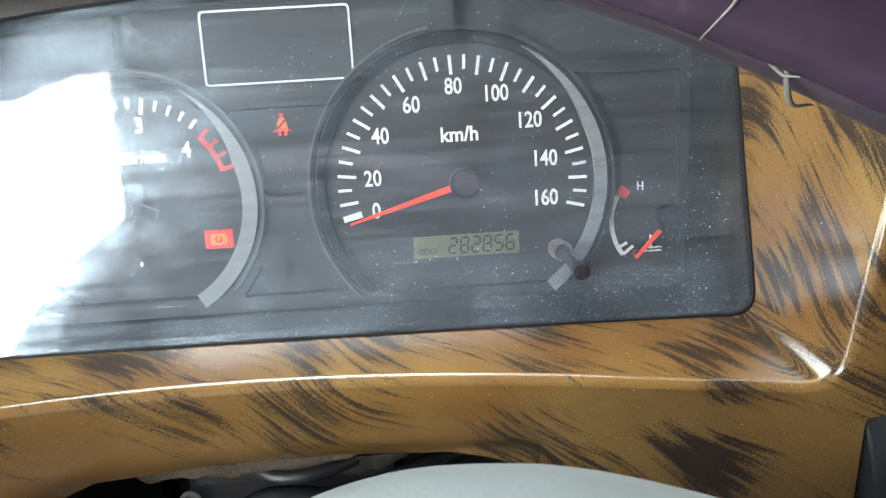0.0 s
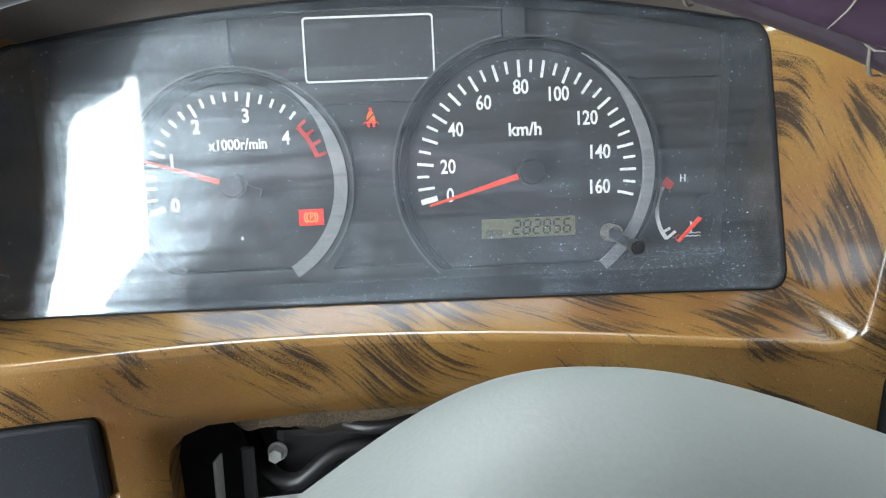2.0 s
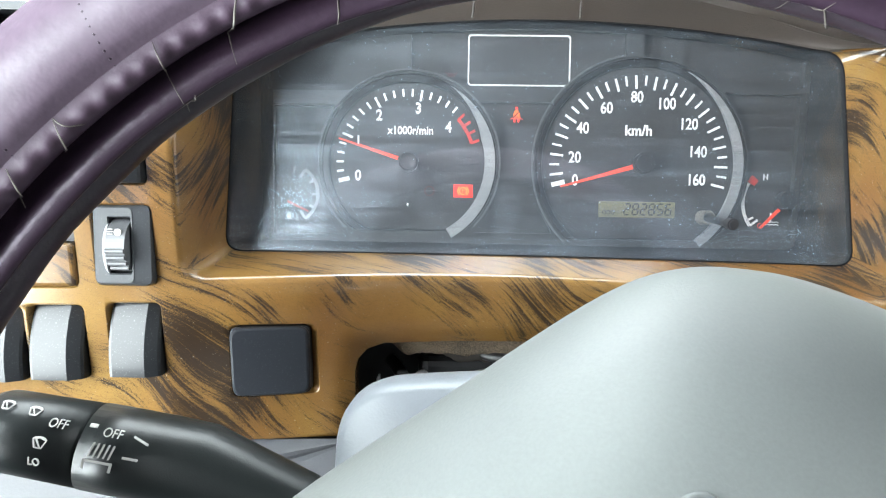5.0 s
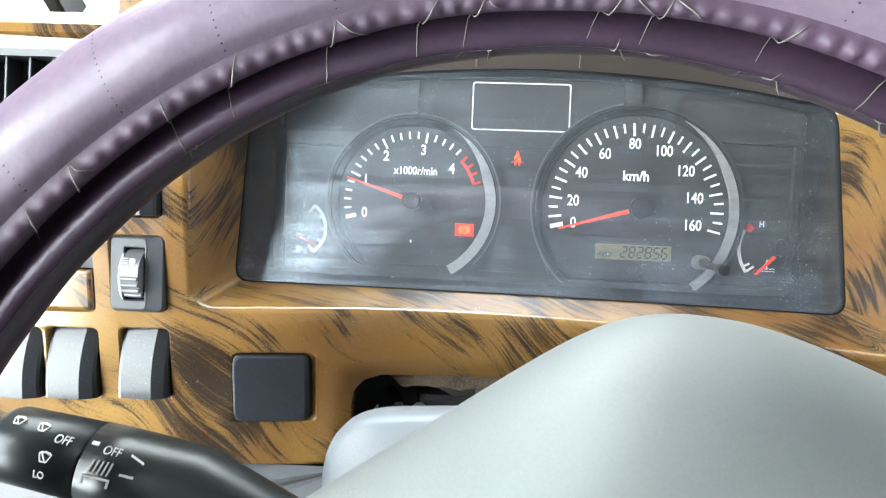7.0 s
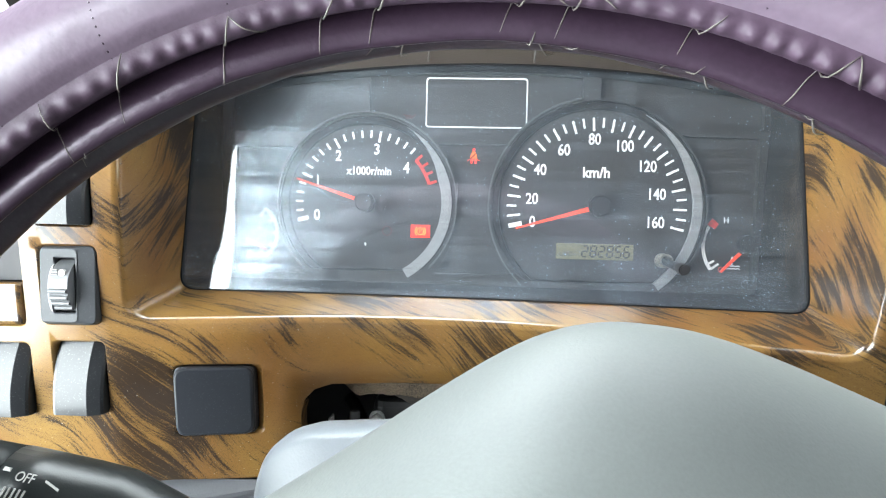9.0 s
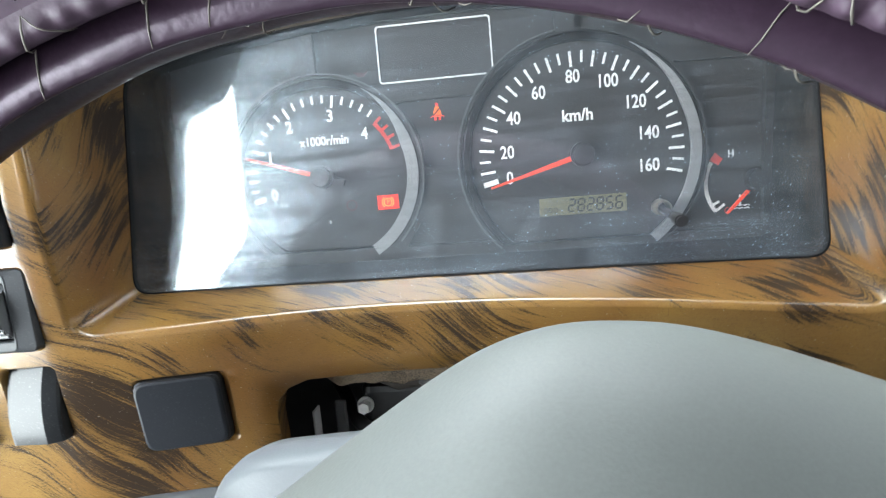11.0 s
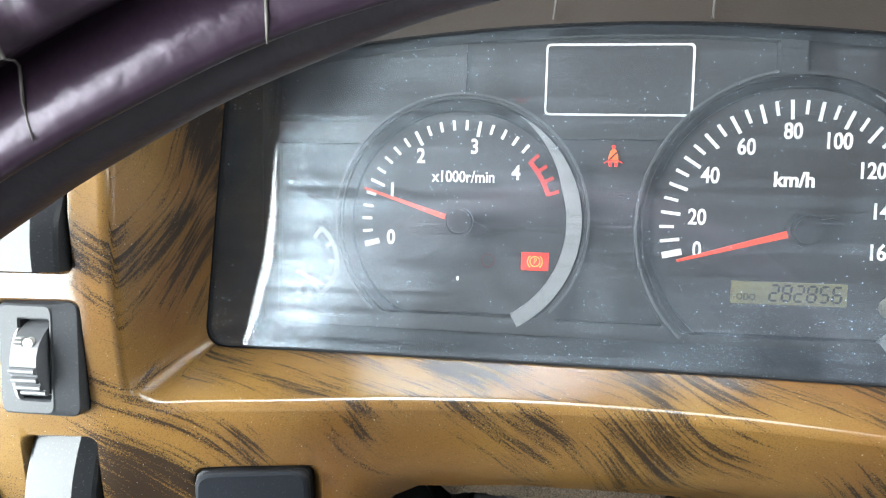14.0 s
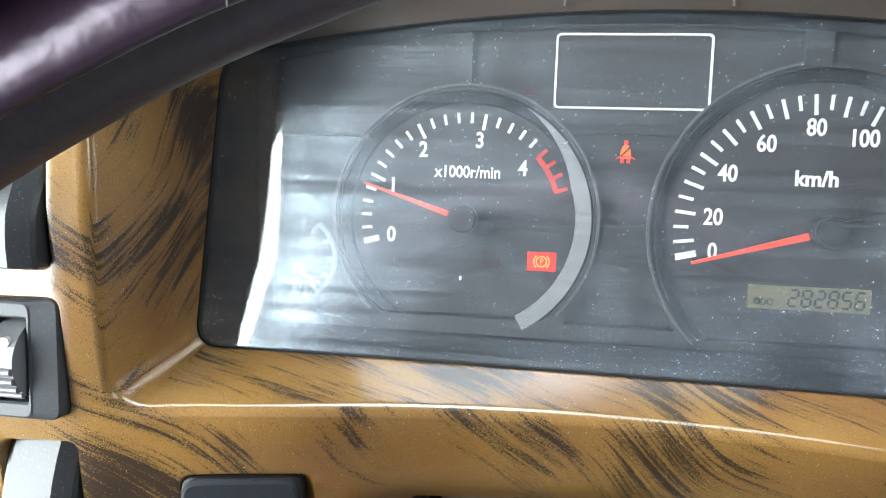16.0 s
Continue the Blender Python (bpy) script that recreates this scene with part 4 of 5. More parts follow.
# clear cover
CLEAR = [(x + (-0.058 - x) * 0.002, z + (0.012 - z) * 0.005) for x, z in FRONT]
bm = bmesh.new()
f0 = bm.faces.new([bm.verts.new((x, front_y(x, z) + 0.0008, z)) for x, z in CLEAR])
cover = part("clear_cover", bm, LENS, cluster, "dusty scratched clear acrylic cover")
cover.modifiers.new("thickness", "SOLIDIFY").thickness = 0.0006
cover.visible_shadow = False

# ---- switches in the panel ----


def rocker_switch(key, label, group):
    """A tall rocker: a dark well, and a rocker whose face is bowed, with a bevelled dark flank."""
    x0, x1, z0, z1 = SLOTS[key]
    xc, zc = (x0 + x1) / 2, (z0 + z1) / 2
    y = panel_y(xc, zc)
    sw = thing("rocker_switch", (xc, y, zc), label, "switch", group)
    w, h = (x1 - x0) / 2 - 0.0012, (z1 - z0) / 2 - 0.0012
    part("well", box(x0 + 0.0004, x1 - 0.0004, y + 0.0055, y + 0.012, z0 + 0.0004, z1 - 0.0004), VOID, sw)
    n = 24
    prof = [(-1 + 2 * i / n) for i in range(n + 1)]
    rows = []
    for t in prof:
        z = zc + t * h
        yy = panel_y(xc, z) - 0.0018 - 0.0026 * (1 - t * t) + 0.0050 * t
        rr = 0.0014
        rows.append([(xc - w, y + 0.008, z), (xc - w, yy + rr, z), (xc - w + rr * 0.5, yy + rr * 0.3, z), (xc - w + rr * 1.4, yy, z), (xc + w - 0.0056, yy, z), (xc + w - 0.0047, yy + 0.0005, z), (xc + w - 0.0008, yy + 0.0030, z), (xc + w, yy + 0.0042, z), (xc + w, y + 0.008, z)])
    bm, vr = loft(rows, closed=False)
    bm.faces.new(vr[0]), bm.faces.new(list(reversed(vr[-1])))
    ed = [e for e in bm.edges if len(e.link_faces) == 2 and e.calc_face_angle(0) > 1.2]
    bmesh.ops.bevel(bm, geom=ed, offset=0.0009, segments=2, affect="EDGES")
    part("rocker", bm, SWITCH, sw, smooth=14)
    return sw


G = "switches in the dash panel"
for key in ("sw_right", "sw_mid", "sw_left", "sw_up"):
    rocker_switch(key, "grey-black plastic rocker switch in the wood-print panel", G)
for key in ("r_up", "r_mid"):
    rocker_switch(key, "black plastic rocker switch beside the instrument recess", G)
low = rocker_switch("r_low", "black rocker switch with a two-line marking", G)
x0, x1, z0, z1 = SLOTS["r_low"]
ylow = panel_y((x0 + x1) / 2, (z0 + z1) / 2) - 0.0034
part("marking", box(x0 + 0.010, x0 + 0.017, ylow - 0.0004, ylow + 0.004, z0 + 0.0165, z0 + 0.0185), STALKMARK, low, "unreadable pale marking bar")
part("marking", box(x0 + 0.010, x0 + 0.017, ylow - 0.0004, ylow + 0.004, z0 + 0.0125, z0 + 0.0145), STALKMARK, low, "unreadable pale marking bar")

# headlamp leveller with its thumb wheel
x0, x1, z0, z1 = SLOTS["dimmer"]
xc, zc = (x0 + x1) / 2, (z0 + z1) / 2
y = panel_y(xc, zc)
lev = thing("thumbwheel_switch", (xc, y, zc), "black plastic headlamp leveller with a ridged grey thumb wheel", "switch", G)
win = [(x0 + 0.0104, zc - 0.0125), (x0 + 0.0200, zc - 0.0125), (x0 + 0.0200, zc + 0.0125), (x0 + 0.0104, zc + 0.0125)]
outl = [(x0 + 0.0006, z0 + 0.0006), (x1 - 0.0006, z0 + 0.0006), (x1 - 0.0006, z1 - 0.0006), (x0 + 0.0006, z1 - 0.0006)]
o = rounded(outl, 0.0035, n=4, k=5)
i_ = rounded(win, 0.0008, n=4, k=5)
sh = lambda loop, s: [(xc + (a - xc) * s, zc + (b - zc) * s) for a, b in loop]
def tilted(loop, y_):
    """The bezel's face leans with the panel."""
    return [(a, y_ - 0.04 * (b - zc), b) for a, b in loop]


f = [(x0 + 0.0014 + (a - x0) * (x1 - x0 - 0.0082) / (x1 - x0), zc + (b - zc) * 0.945) for a, b in o]
f2 = [(x0 + 0.0020 + (a - x0) * (x1 - x0 - 0.0092) / (x1 - x0), zc + (b - zc) * 0.91) for a, b in o]
i2 = [(x0 + 0.0152 + (a - x0 - 0.0152) * 1.10, zc + (b - zc) * 1.05) for a, b in i_]
i_, i2 = [(a - 0.0016, b) for a, b in i_], [(a - 0.0016, b) for a, b in i2]
bm, _ = loft([[(a, y + 0.006, b) for a, b in o], tilted(o, y - 0.0004), tilted(sh(o, 0.985), y - 0.0010), tilted(f, y - 0.0030), tilted(f2, y - 0.0034), tilted(i2, y - 0.0034), tilted(i_, y - 0.0028), [(a, y + 0.0060, b) for a, b in i_]])
part("bezel", bm, BEZEL, lev, smooth=14)
part("well", box(win[0][0] - 0.001, win[1][0] + 0.001, y + 0.004, y + 0.007, win[0][1] - 0.001, win[2][1] + 0.001), VOID, lev)
xc = x0 + 0.0136
drum = rod((xc - 0.0042, y + 0.0045, zc), (xc + 0.0044, y + 0.0045, zc), 0.0126, sides=48)
wheel_w = part("thumb_wheel", drum, GREYSW, lev, "grey ridged thumb wheel")
for a in (-52, -38, -24, -10):
    ca, sa = math.cos(radians(a)), math.sin(radians(a))
    c_ = Vector((0, y + 0.0045 - 0.0127 * ca, zc + 0.0127 * sa))
    part("ridge", rod((xc - 0.0040, c_.y, c_.z), (xc + 0.0042, c_.y, c_.z), 0.0011, sides=10), GREYSW, wheel_w)
part("lamp_symbol", join(disc(xc + 0.0012, zc + 0.0060, 0.0016, y - 0.0074, y - 0.0058, 20), *[box(xc - 0.0034, xc - 0.0010, y - 0.0074, y - 0.0058, zc + 0.0050 + 0.0011 * j, zc + 0.0054 + 0.0011 * j) for j in range(3)]), STALKMARK, wheel_w)
# the lit edge of the wheel's flange, drawn as a pale crescent
crescent = [(xc - 0.0042 - q * math.cos(radians(t)), zc - 0.0012 + 0.0112 * math.sin(radians(t))) for q, ts in ((0.0034, range(-78, 79, 12)), (0.0019, range(78, -79, -12))) for t in ts]
part("lit_flange_edge", slab(crescent, y - 0.0040, y - 0.0022), LITGREY, lev, "pale crescent standing for the lit edge of the wheel flange")

# blank cap
x0, x1, z0, z1 = SLOTS["cap"]
x1, z1 = x1 - 0.0032, z1 - 0.0006
xc, zc = (x0 + x1) / 2, (z0 + z1) / 2
yl, yr = panel_y(x0, zc), panel_y(x1, zc)
cap_loop = rounded([(x0 + 0.0008, z0 + 0.0008), (x1 - 0.0008, z0 + 0.0008), (x1 - 0.0008, z1 - 0.0008), (x0 + 0.0008, z1 - 0.0008)], 0.0055, n=5, k=7)
capy = lambda a, b: yl + (yr - yl) * (a - x0) / (x1 - x0) - 0.157 * (b - zc)
shc = lambda loop, s: [(xc + (a - xc) * s, zc + (b - zc) * s) for a, b in loop]
bm, rows = loft([[(a, capy(a, b) + 0.006, b) for a, b in cap_loop], [(a, capy(a, b) - 0.0012, b) for a, b in cap_loop], [(a, capy(a, b) - 0.0022, b) for a, b in shc(cap_loop, 0.975)], [(a, capy(a, b) - 0.0026, b) for a, b in shc(cap_loop, 0.92)]])
bm.faces.new(rows[-1])
cap = thing("blanking_cap", (xc, capy(xc, zc), zc), "square slate-black blanking cap pressed into the panel", "cap")
part("cap", bm, CAP, cap)
rim_loop = lambda g: rounded([(x0 + g, z0 + g), (x1 - g, z0 + g), (x1 - g, z1 - g), (x0 + g, z1 - g)], 0.0035, n=5, k=7)
bm, _ = loft([[(a, capy(a, b) + d_, b) for a, b in rim_loop(g)] for g, d_ in ((0.0007, 0.008), (0.0008, -0.0002), (0.0013, -0.0006), (0.0017, 0.008))])
part("surround", bm, VOID, cap, "thin dark surround")

# pocket with a raised printed plate
x0, x1, z0, z1 = SLOTS["pocket"]
yp = panel_y(-0.30, -0.04)
pocket = thing("blank_plate", (-0.305, yp, -0.05), "glossy wood-print blank plate under a dark pocket", "blank plate")
bm = box(x0 + 0.001, x1 - 0.001, -0.0015, 0.0080, z0 + 0.001, z0 + 0.0210, 0.0018, 3)
for v in bm.verts:
    v.co.y += panel_y(v.co.x, v.co.z)
part("plate", bm, WOOD, pocket)
part("pocket", box(x0 + 0.001, x1 - 0.001, yp + 0.0075, yp + 0.0120, z0 + 0.0215, z1 - 0.001), VOID, pocket, "dark empty pocket")

# air vent
x0, x1, z0, z1 = SLOTS["vent"]
yv = panel_y(-0.31, 0.03)
vent = thing("air_vent", (-0.317, yv, 0.03), "black air vent with upright slats", "air vent")
bm, _ = loft([[(a, yv + 0.008, b) for a, b in slot_loop("vent", -0.0006)], [(a, yv - 0.002, b) for a, b in slot_loop("vent", -0.0006)], [(a, yv - 0.002, b) for a, b in slot_loop("vent", -0.004)], [(a, yv + 0.012, b) for a, b in slot_loop("vent", -0.004)]])
part("frame", bm, SWITCH, vent)
part("duct", box(x0 + 0.002, x1 - 0.002, yv + 0.011, yv + 0.014, z0 + 0.002, z1 - 0.002), VOID, vent)
for j in range(6):
    xs = x0 + 0.010 + j * 0.0115
    part("slat", box(xs, xs + 0.0014, yv + 0.0005, yv + 0.0105, z0 + 0.003, z1 - 0.003, 0.0003, 1), SWITCH, vent)

# ---- behind the gap under the panel ----
cav = thing("column_cavity", (-0.06, 0.03, -0.17), "dark cavity behind the panel round the steering column", "cavity", kind="structure")
bm = bmesh.new()
for b in (box(-0.20, 0.09, 0.055, 0.060, -0.26, -0.075), box(-0.20, 0.09, -0.040, 0.060, -0.079, -0.075), box(-0.205, -0.20, -0.040, 0.060, -0.26, -0.075), box(0.09, 0.095, -0.040, 0.060, -0.26, -0.075)):
    bm = join(bm, b)
part("cavity_wall", bm, VOID, cav)
# torn foam strip: a grainy band and the film that hangs from it
random.seed(3)


def strip(x0, x1, top, drop, y, sway, thick):
    """A hanging strip with its own height at each place."""
    rows = []
    for i in range(61):
        x = x0 + (x1 - x0) * i / 60
        row = []
        for side in (0, 1):
            for j in range(7):
                s = (6 - j if side else j) / 6
                d = top(x) - drop(x) * (0.35 + 0.65 * ease(i / 9) * ease((60 - i) / 9)) * s
                row.append((x, y + thick * side + sway * s + 0.0010 * noise.noise((x * 160, s * 3, side * 5)), d))
        rows.append(row)
    bm, vr = loft(rows)
    bm.faces.new(vr[0]), bm.faces.new(vr[-1])
    return bm


foam = thing("foam_strip", (-0.09, -0.048, -0.090), "torn brown-grey foam strip hanging in the gap", "foam strip")
part("foam", strip(-0.140, -0.040, lambda x: -0.0940, lambda x: 0.0105 + 0.0022 * noise.noise((x * 90, 0, 0)) + 0.0008 * noise.noise((x * 400, 3, 0)), -0.0240, 0.003, 0.004), FOAM, foam, "grainy foam band", smooth=True)
part("film", strip(-0.112, -0.026, lambda x: -0.1015, lambda x: 0.0080 + 0.0035 * noise.noise((x * 70, 4, 0)) + 0.0020 * noise.noise((x * 260, 1, 0)), -0.0200, 0.003, 0.0012), FILM, foam, "dark torn film", smooth=True)
column = thing("steering_column", (-0.07, 0.0, -0.15), "dark steering column with bracket and bolt under the dash", "steering column")
part("tube", rod((-0.070, 0.050, -0.165), (-0.0725, -0.175, -0.130), 0.026, sides=32), VOID, column)
part("bracket", box(-0.1335, -0.1275, -0.014, -0.011, -0.200, -0.116, 0.0008, 1), CABWALL, column, "grey steel bracket")
part("bracket_edge", box(-0.1440, -0.1428, -0.020, -0.010, -0.200, -0.119, 0.0003, 1), ZINC, column, "bright bracket edge")
part("clamp", box(-0.122, -0.030, -0.004, 0.040, -0.150, -0.110, 0.006, 3), RUBBER, column)
bolt = thing("bolt", (-0.119, -0.0055, -0.1225), "bright steel hexagon bolt on the column clamp", "bolt")
part("head", rod((-0.119, -0.0045, -0.1225), (-0.119, -0.0105, -0.1225), 0.0033, sides=6), ZINC, bolt)
part("washer", rod((-0.119, -0.0035, -0.1225), (-0.119, -0.0050, -0.1225), 0.0046, sides=24), ZINC, bolt)


def cable(name, pts, r, label):
    cu = bpy.data.curves.new(name, "CURVE")
    cu.dimensions, cu.bevel_depth, cu.bevel_resolution = "3D", r, 4
    sp = cu.splines.new("BEZIER")
    sp.bezier_points.add(len(pts) - 1)
    for p, co in zip(sp.bezier_points, pts):
        p.co, p.handle_left_type, p.handle_right_type = co, "AUTO", "AUTO"
    tmp = bpy.data.objects.new(name, cu)
    scene.collection.objects.link(tmp)
    me = bpy.data.meshes.new_from_object(tmp.evaluated_get(bpy.context.evaluated_depsgraph_get()))
    bpy.data.objects.remove(tmp)
    me.materials.append(RUBBER)
    me.shade_smooth()
    ob = new(name, me)
    ob.matrix_world = DASH
    return tagged(ob, label, "cable")


cable("cable", [(-0.140, 0.02, -0.118), (-0.112, -0.014, -0.133), (-0.085, -0.016, -0.118), (-0.050, -0.010, -0.122), (0.0, 0.01, -0.112)], 0.0040, "black rubber cable looped round the column")
cable("cable", [(-0.10, 0.02, -0.100), (-0.080, -0.020, -0.106), (-0.055, -0.022, -0.104), (-0.02, 0.02, -0.098)], 0.0028, "thin black cable under the panel")

# ---- column cover ----
cov = thing("column_cover", (-0.07, -0.13, -0.20), "pale blue-grey plastic steering column cover", "column cover")
shape = rounded([(-0.1510, -0.2150), (0.0100, -0.2150), (0.0060, -0.0860), (-0.1455, -0.0912)], [0.02, 0.02, 0.03, 0.026], (0, 0, 0.001, 0), n=14, k=12)
mid = (-0.07, -0.15)
shs = lambda s: [(mid[0] + (a - mid[0]) * s, mid[1] + (b - mid[1]) * s) for a, b in shape]
bm, rows = loft([[(a, -0.110, b) for a, b in shs(0.97)], [(a, -0.118, b) for a, b in shs(0.995)], [(a, -0.126, b) for a, b in shs(1.0)], [(a, -0.1315, b) for a, b in shs(0.985)], [(a, -0.1335, b) for a, b in shs(0.955)], [(a, -0.1345, b) for a, b in shs(0.90)], [(a, -0.150, b) for a, b in shs(0.45)]])
bm.faces.new(rows[-1]), bm.faces.new(list(reversed(rows[0])))
part("shell", bm, COLUMN, cov, smooth=True)
bm, _ = loft([[(-0.072 + 0.060 * math.cos(radians(a)) + s * 0.0016 * math.cos(radians(a)), -0.1372 - (0.0018 if k else 0), -0.156 + 0.056 * math.sin(radians(a)) + s * 0.0016 * math.sin(radians(a))) for a in range(60, 186, 6)] for s, k in ((-1, 0), (-0.5, 1), (0.5, 1), (1, 0))], closed=False)
part("rib", bm, COLUMN, cov, smooth=True)

# ---- wiper stalk ----
stalk = thing("wiper_stalk", (-0.150, -0.140, -0.150), "black wiper and exhaust brake stalk with white markings", "stalk")
A, B, C, D = Vector((-0.2668, -0.1425, -0.1058)), Vector((-0.2298, -0.1435, -0.1113)), Vector((-0.1928, -0.1415, -0.1188)), Vector((-0.1190, -0.1305, -0.1570))


def tube(path, radii, flat=1.0, sides=28):
    """A round bar along a path with its own radius at each place."""
    loops = []
    for i, (p, r) in enumerate(zip(path, radii)):
        d = (path[min(i + 1, len(path) - 1)] - path[max(i - 1, 0)]).normalized()
        s = d.cross(Vector((0, 1, 0))).normalized()
        q = s.cross(d)
        loops.append([tuple(p + s * (r * flat * math.cos(2 * math.pi * j / sides)) + q * (r * math.sin(2 * math.pi * j / sides))) for j in range(sides)])
    bm, rows = loft(loops)
    bm.faces.new(list(reversed(rows[0]))), bm.faces.new(rows[-1])
    return bm


d1 = (B - A).normalized()
part("tip", tube([A - d1 * 0.0005, A, A + d1 * 0.0012, A + d1 * 0.004, B - d1 * 0.0004], [0.0095, 0.0118, 0.0132, 0.0142, 0.0149]), STALK, stalk, "black turning end knob", smooth=True)
path = [B, B.lerp(C, 0.35), B.lerp(C, 0.7), C, C.lerp(D, 0.3), C.lerp(D, 0.6), D]
part("arm", tube(path, [0.0151, 0.0153, 0.0154, 0.0152, 0.0140, 0.0128, 0.0118]), STALK, stalk, smooth=True)


def on_stalk(bm, p, d, up):
    """Lay a flat mark, made round the origin in x and z, on the stalk's upper front."""
    d = d.normalized()
    nrm = (Vector((0, -math.cos(radians(up)), math.sin(radians(up))))).normalized()
    nrm = (nrm - d * nrm.dot(d)).normalized()
    u = nrm.cross(d)
    m = Matrix((d.to_4d(), (-nrm).to_4d(), u.to_4d(), (0, 0, 0, 1))).transposed()
    m.col[3] = (*(p + nrm * 0.0152), 1)
    for i in range(3):
        m[3][i] = 0
    bmesh.ops.transform(bm, matrix=m, verts=bm.verts)
    return bm


def wiper_icon(k):
    return join(slab([(-5 * k, 2 * k), (-3.4 * k, 3.4 * k), (0, 4 * k), (3.4 * k, 3.4 * k), (5 * k, 2 * k), (4.3 * k, 1.4 * k), (0, 2.6 * k), (-4.3 * k, 1.4 * k)], -0.0002, 0.0002),
                slab([(-2.4 * k, -4 * k), (2.4 * k, -4 * k), (2.4 * k, -3.2 * k), (-2.4 * k, -3.2 * k)], -0.0002, 0.0002),
                slab([(0.6 * k, -3 * k), (1.4 * k, -3 * k), (-2.4 * k, 2.4 * k), (-3.2 * k, 2 * k)], -0.0002, 0.0002),
                slab([(-5 * k, 2 * k), (-4.2 * k, 1.6 * k), (-2 * k, -3.4 * k), (-2.8 * k, -3.6 * k)], -0.0002, 0.0002),
                slab([(5 * k, 2 * k), (4.2 * k, 1.6 * k), (2 * k, -3.4 * k), (2.8 * k, -3.6 * k)], -0.0002, 0.0002))


d2 = C - B
marks = [
    (lettering("OFF", 0, 0, 0.0047, 0), A.lerp(B, 0.80), d1, 44), (lettering("LO", 0, 0, 0.0040, 0), A.lerp(B, 0.68), d1, -8),
    (wiper_icon(0.00046), A.lerp(B, 0.26), d1, 58), (wiper_icon(0.00046), A.lerp(B, 0.53), d1, 56), (wiper_icon(0.00050), A.lerp(B, 0.70), d1, 18),
    (lettering("OFF", 0, 0, 0.0047, 0), B.lerp(C, 0.26), d2, 44),
    (box(-0.0013, 0.0013, -0.0002, 0.0002, -0.0007, 0.0007), B.lerp(C, 0.07), d2, 50),
    (slab([(-0.0028, 0.0008), (0.0028, -0.0012), (0.0028, -0.0020), (-0.0028, 0.0)], -0.0002, 0.0002), B.lerp(C, 0.52), d2, 44),
    (box(-0.0026, 0.0026, -0.0002, 0.0002, -0.0004, 0.0004), B.lerp(C, 0.48), d2, 18),
    (join(*[slab([(-0.0042 + 0.0017 * j, -0.0005), (-0.0036 + 0.0017 * j, -0.0005), (-0.0026 + 0.0017 * j, 0.0042), (-0.0032 + 0.0017 * j, 0.0042)], -0.0002, 0.0002) for j in range(5)], box(-0.0052, 0.0046, -0.0002, 0.0002, -0.0022, -0.0014), box(-0.0052, -0.0044, -0.0002, 0.0002, -0.0045, -0.0014), box(0.0038, 0.0046, -0.0002, 0.0002, -0.0045, -0.0014)), B.lerp(C, 0.22), d2, 14),
]
for b, p, d, up in marks:
    part("marking", on_stalk(b, p, d, up), STALKMARK, stalk, "white printed marking")

# ---- knee panel and lower dash ----
knee = thing("knee_panel", (-0.2, -0.05, -0.22), "mid-grey ribbed lower dash panel under the wood print", "lower dash panel")
for xa, xb in ((-0.40, -0.1500), (0.0360, 0.30)):
    bm = sheet([(xa, -0.330), (xb, -0.330), (xb, -0.1445), (xa, -0.1445)], [], lambda x, z: -0.0440 + (z + 0.1445) * 0.35 - 0.012 * ease((-0.2 - x) / 0.05), 0.02)
    bmesh.ops.solidify(bm, geom=bm.faces[:], thickness=-0.004)
    part("panel", bm, KNEE, knee)
me = None
for i in range(16):
    for j in range(7):
        x, z = -0.2080 + i * 0.0036 + (j % 2) * 0.0018, -0.1480 - j * 0.0026
        yy = -0.0440 + (z + 0.1445) * 0.35 - 0.012 * ease((-0.2 - x) / 0.05)
        if me is None:
            me = bpy.data.meshes.new("dimple")
            b = box(-0.0004, 0.0004, -0.0008, 0.001, -0.0010, 0.0010)
            b.to_mesh(me)
            b.free()
            me.materials.append(GRILLE)
        ob = new("grille_bar", me)
        ob.parent = knee
        ob.matrix_basis = Matrix.Translation(Vector((x, yy, z)) - ORIGIN[knee.name])
lowtrim = thing("lower_trim", (-0.30, -0.10, -0.25), "beige plastic lower trim shelf beside the column", "trim")
part("shelf", box(-0.340, -0.165, -0.120, -0.055, -0.235, -0.190, 0.012, 4), BEIGE, lowtrim, smooth=False)

# ---- dash body round the panel ----
dash = thing("dashboard", (0.1, 0.05, -0.3), "pale wood-print dash top over a dark moulded dash body", "dashboard")
prof = [(-0.080, 0.0680), (-0.083, 0.0720), (-0.081, 0.0770), (-0.060, 0.0900), (0.10, 0.135), (0.34, 0.145), (0.34, 0.10), (0.05, 0.068), (-0.070, 0.0665)]
bm, rows = loft([[(x, y_, z_) for y_, z_ in prof] for x in (-0.62, -0.262)])
bm.faces.new(rows[0]), bm.faces.new(rows[-1])
part("top_pad", bm, WOOD, dash)
prof = [(-0.0500, 0.1260), (-0.0530, 0.1295), (-0.0500, 0.1330), (0.010, 0.1370), (0.10, 0.141), (0.34, 0.150), (0.34, 0.115), (0.05, 0.1120), (0.000, 0.1150), (-0.010, 0.1200)]
# out of view; both ends reach forward to keep light off the recess walls
shade_brow = lambda x: -0.025 * ease((-0.14 - x) / 0.08) - 0.055 * ease((x - 0.04) / 0.07)
bm, rows = loft([[(x, y_ + (shade_brow(x) + 0.014 * ease((x + 0.20) / 0.06) * ease((0.09 - x) / 0.06) if y_ < -0.02 else 0), z_) for y_, z_ in prof] for x in [-0.262 + 0.562 * i / 48 for i in range(49)]])
bm.faces.new(rows[0]), bm.faces.new(rows[-1])
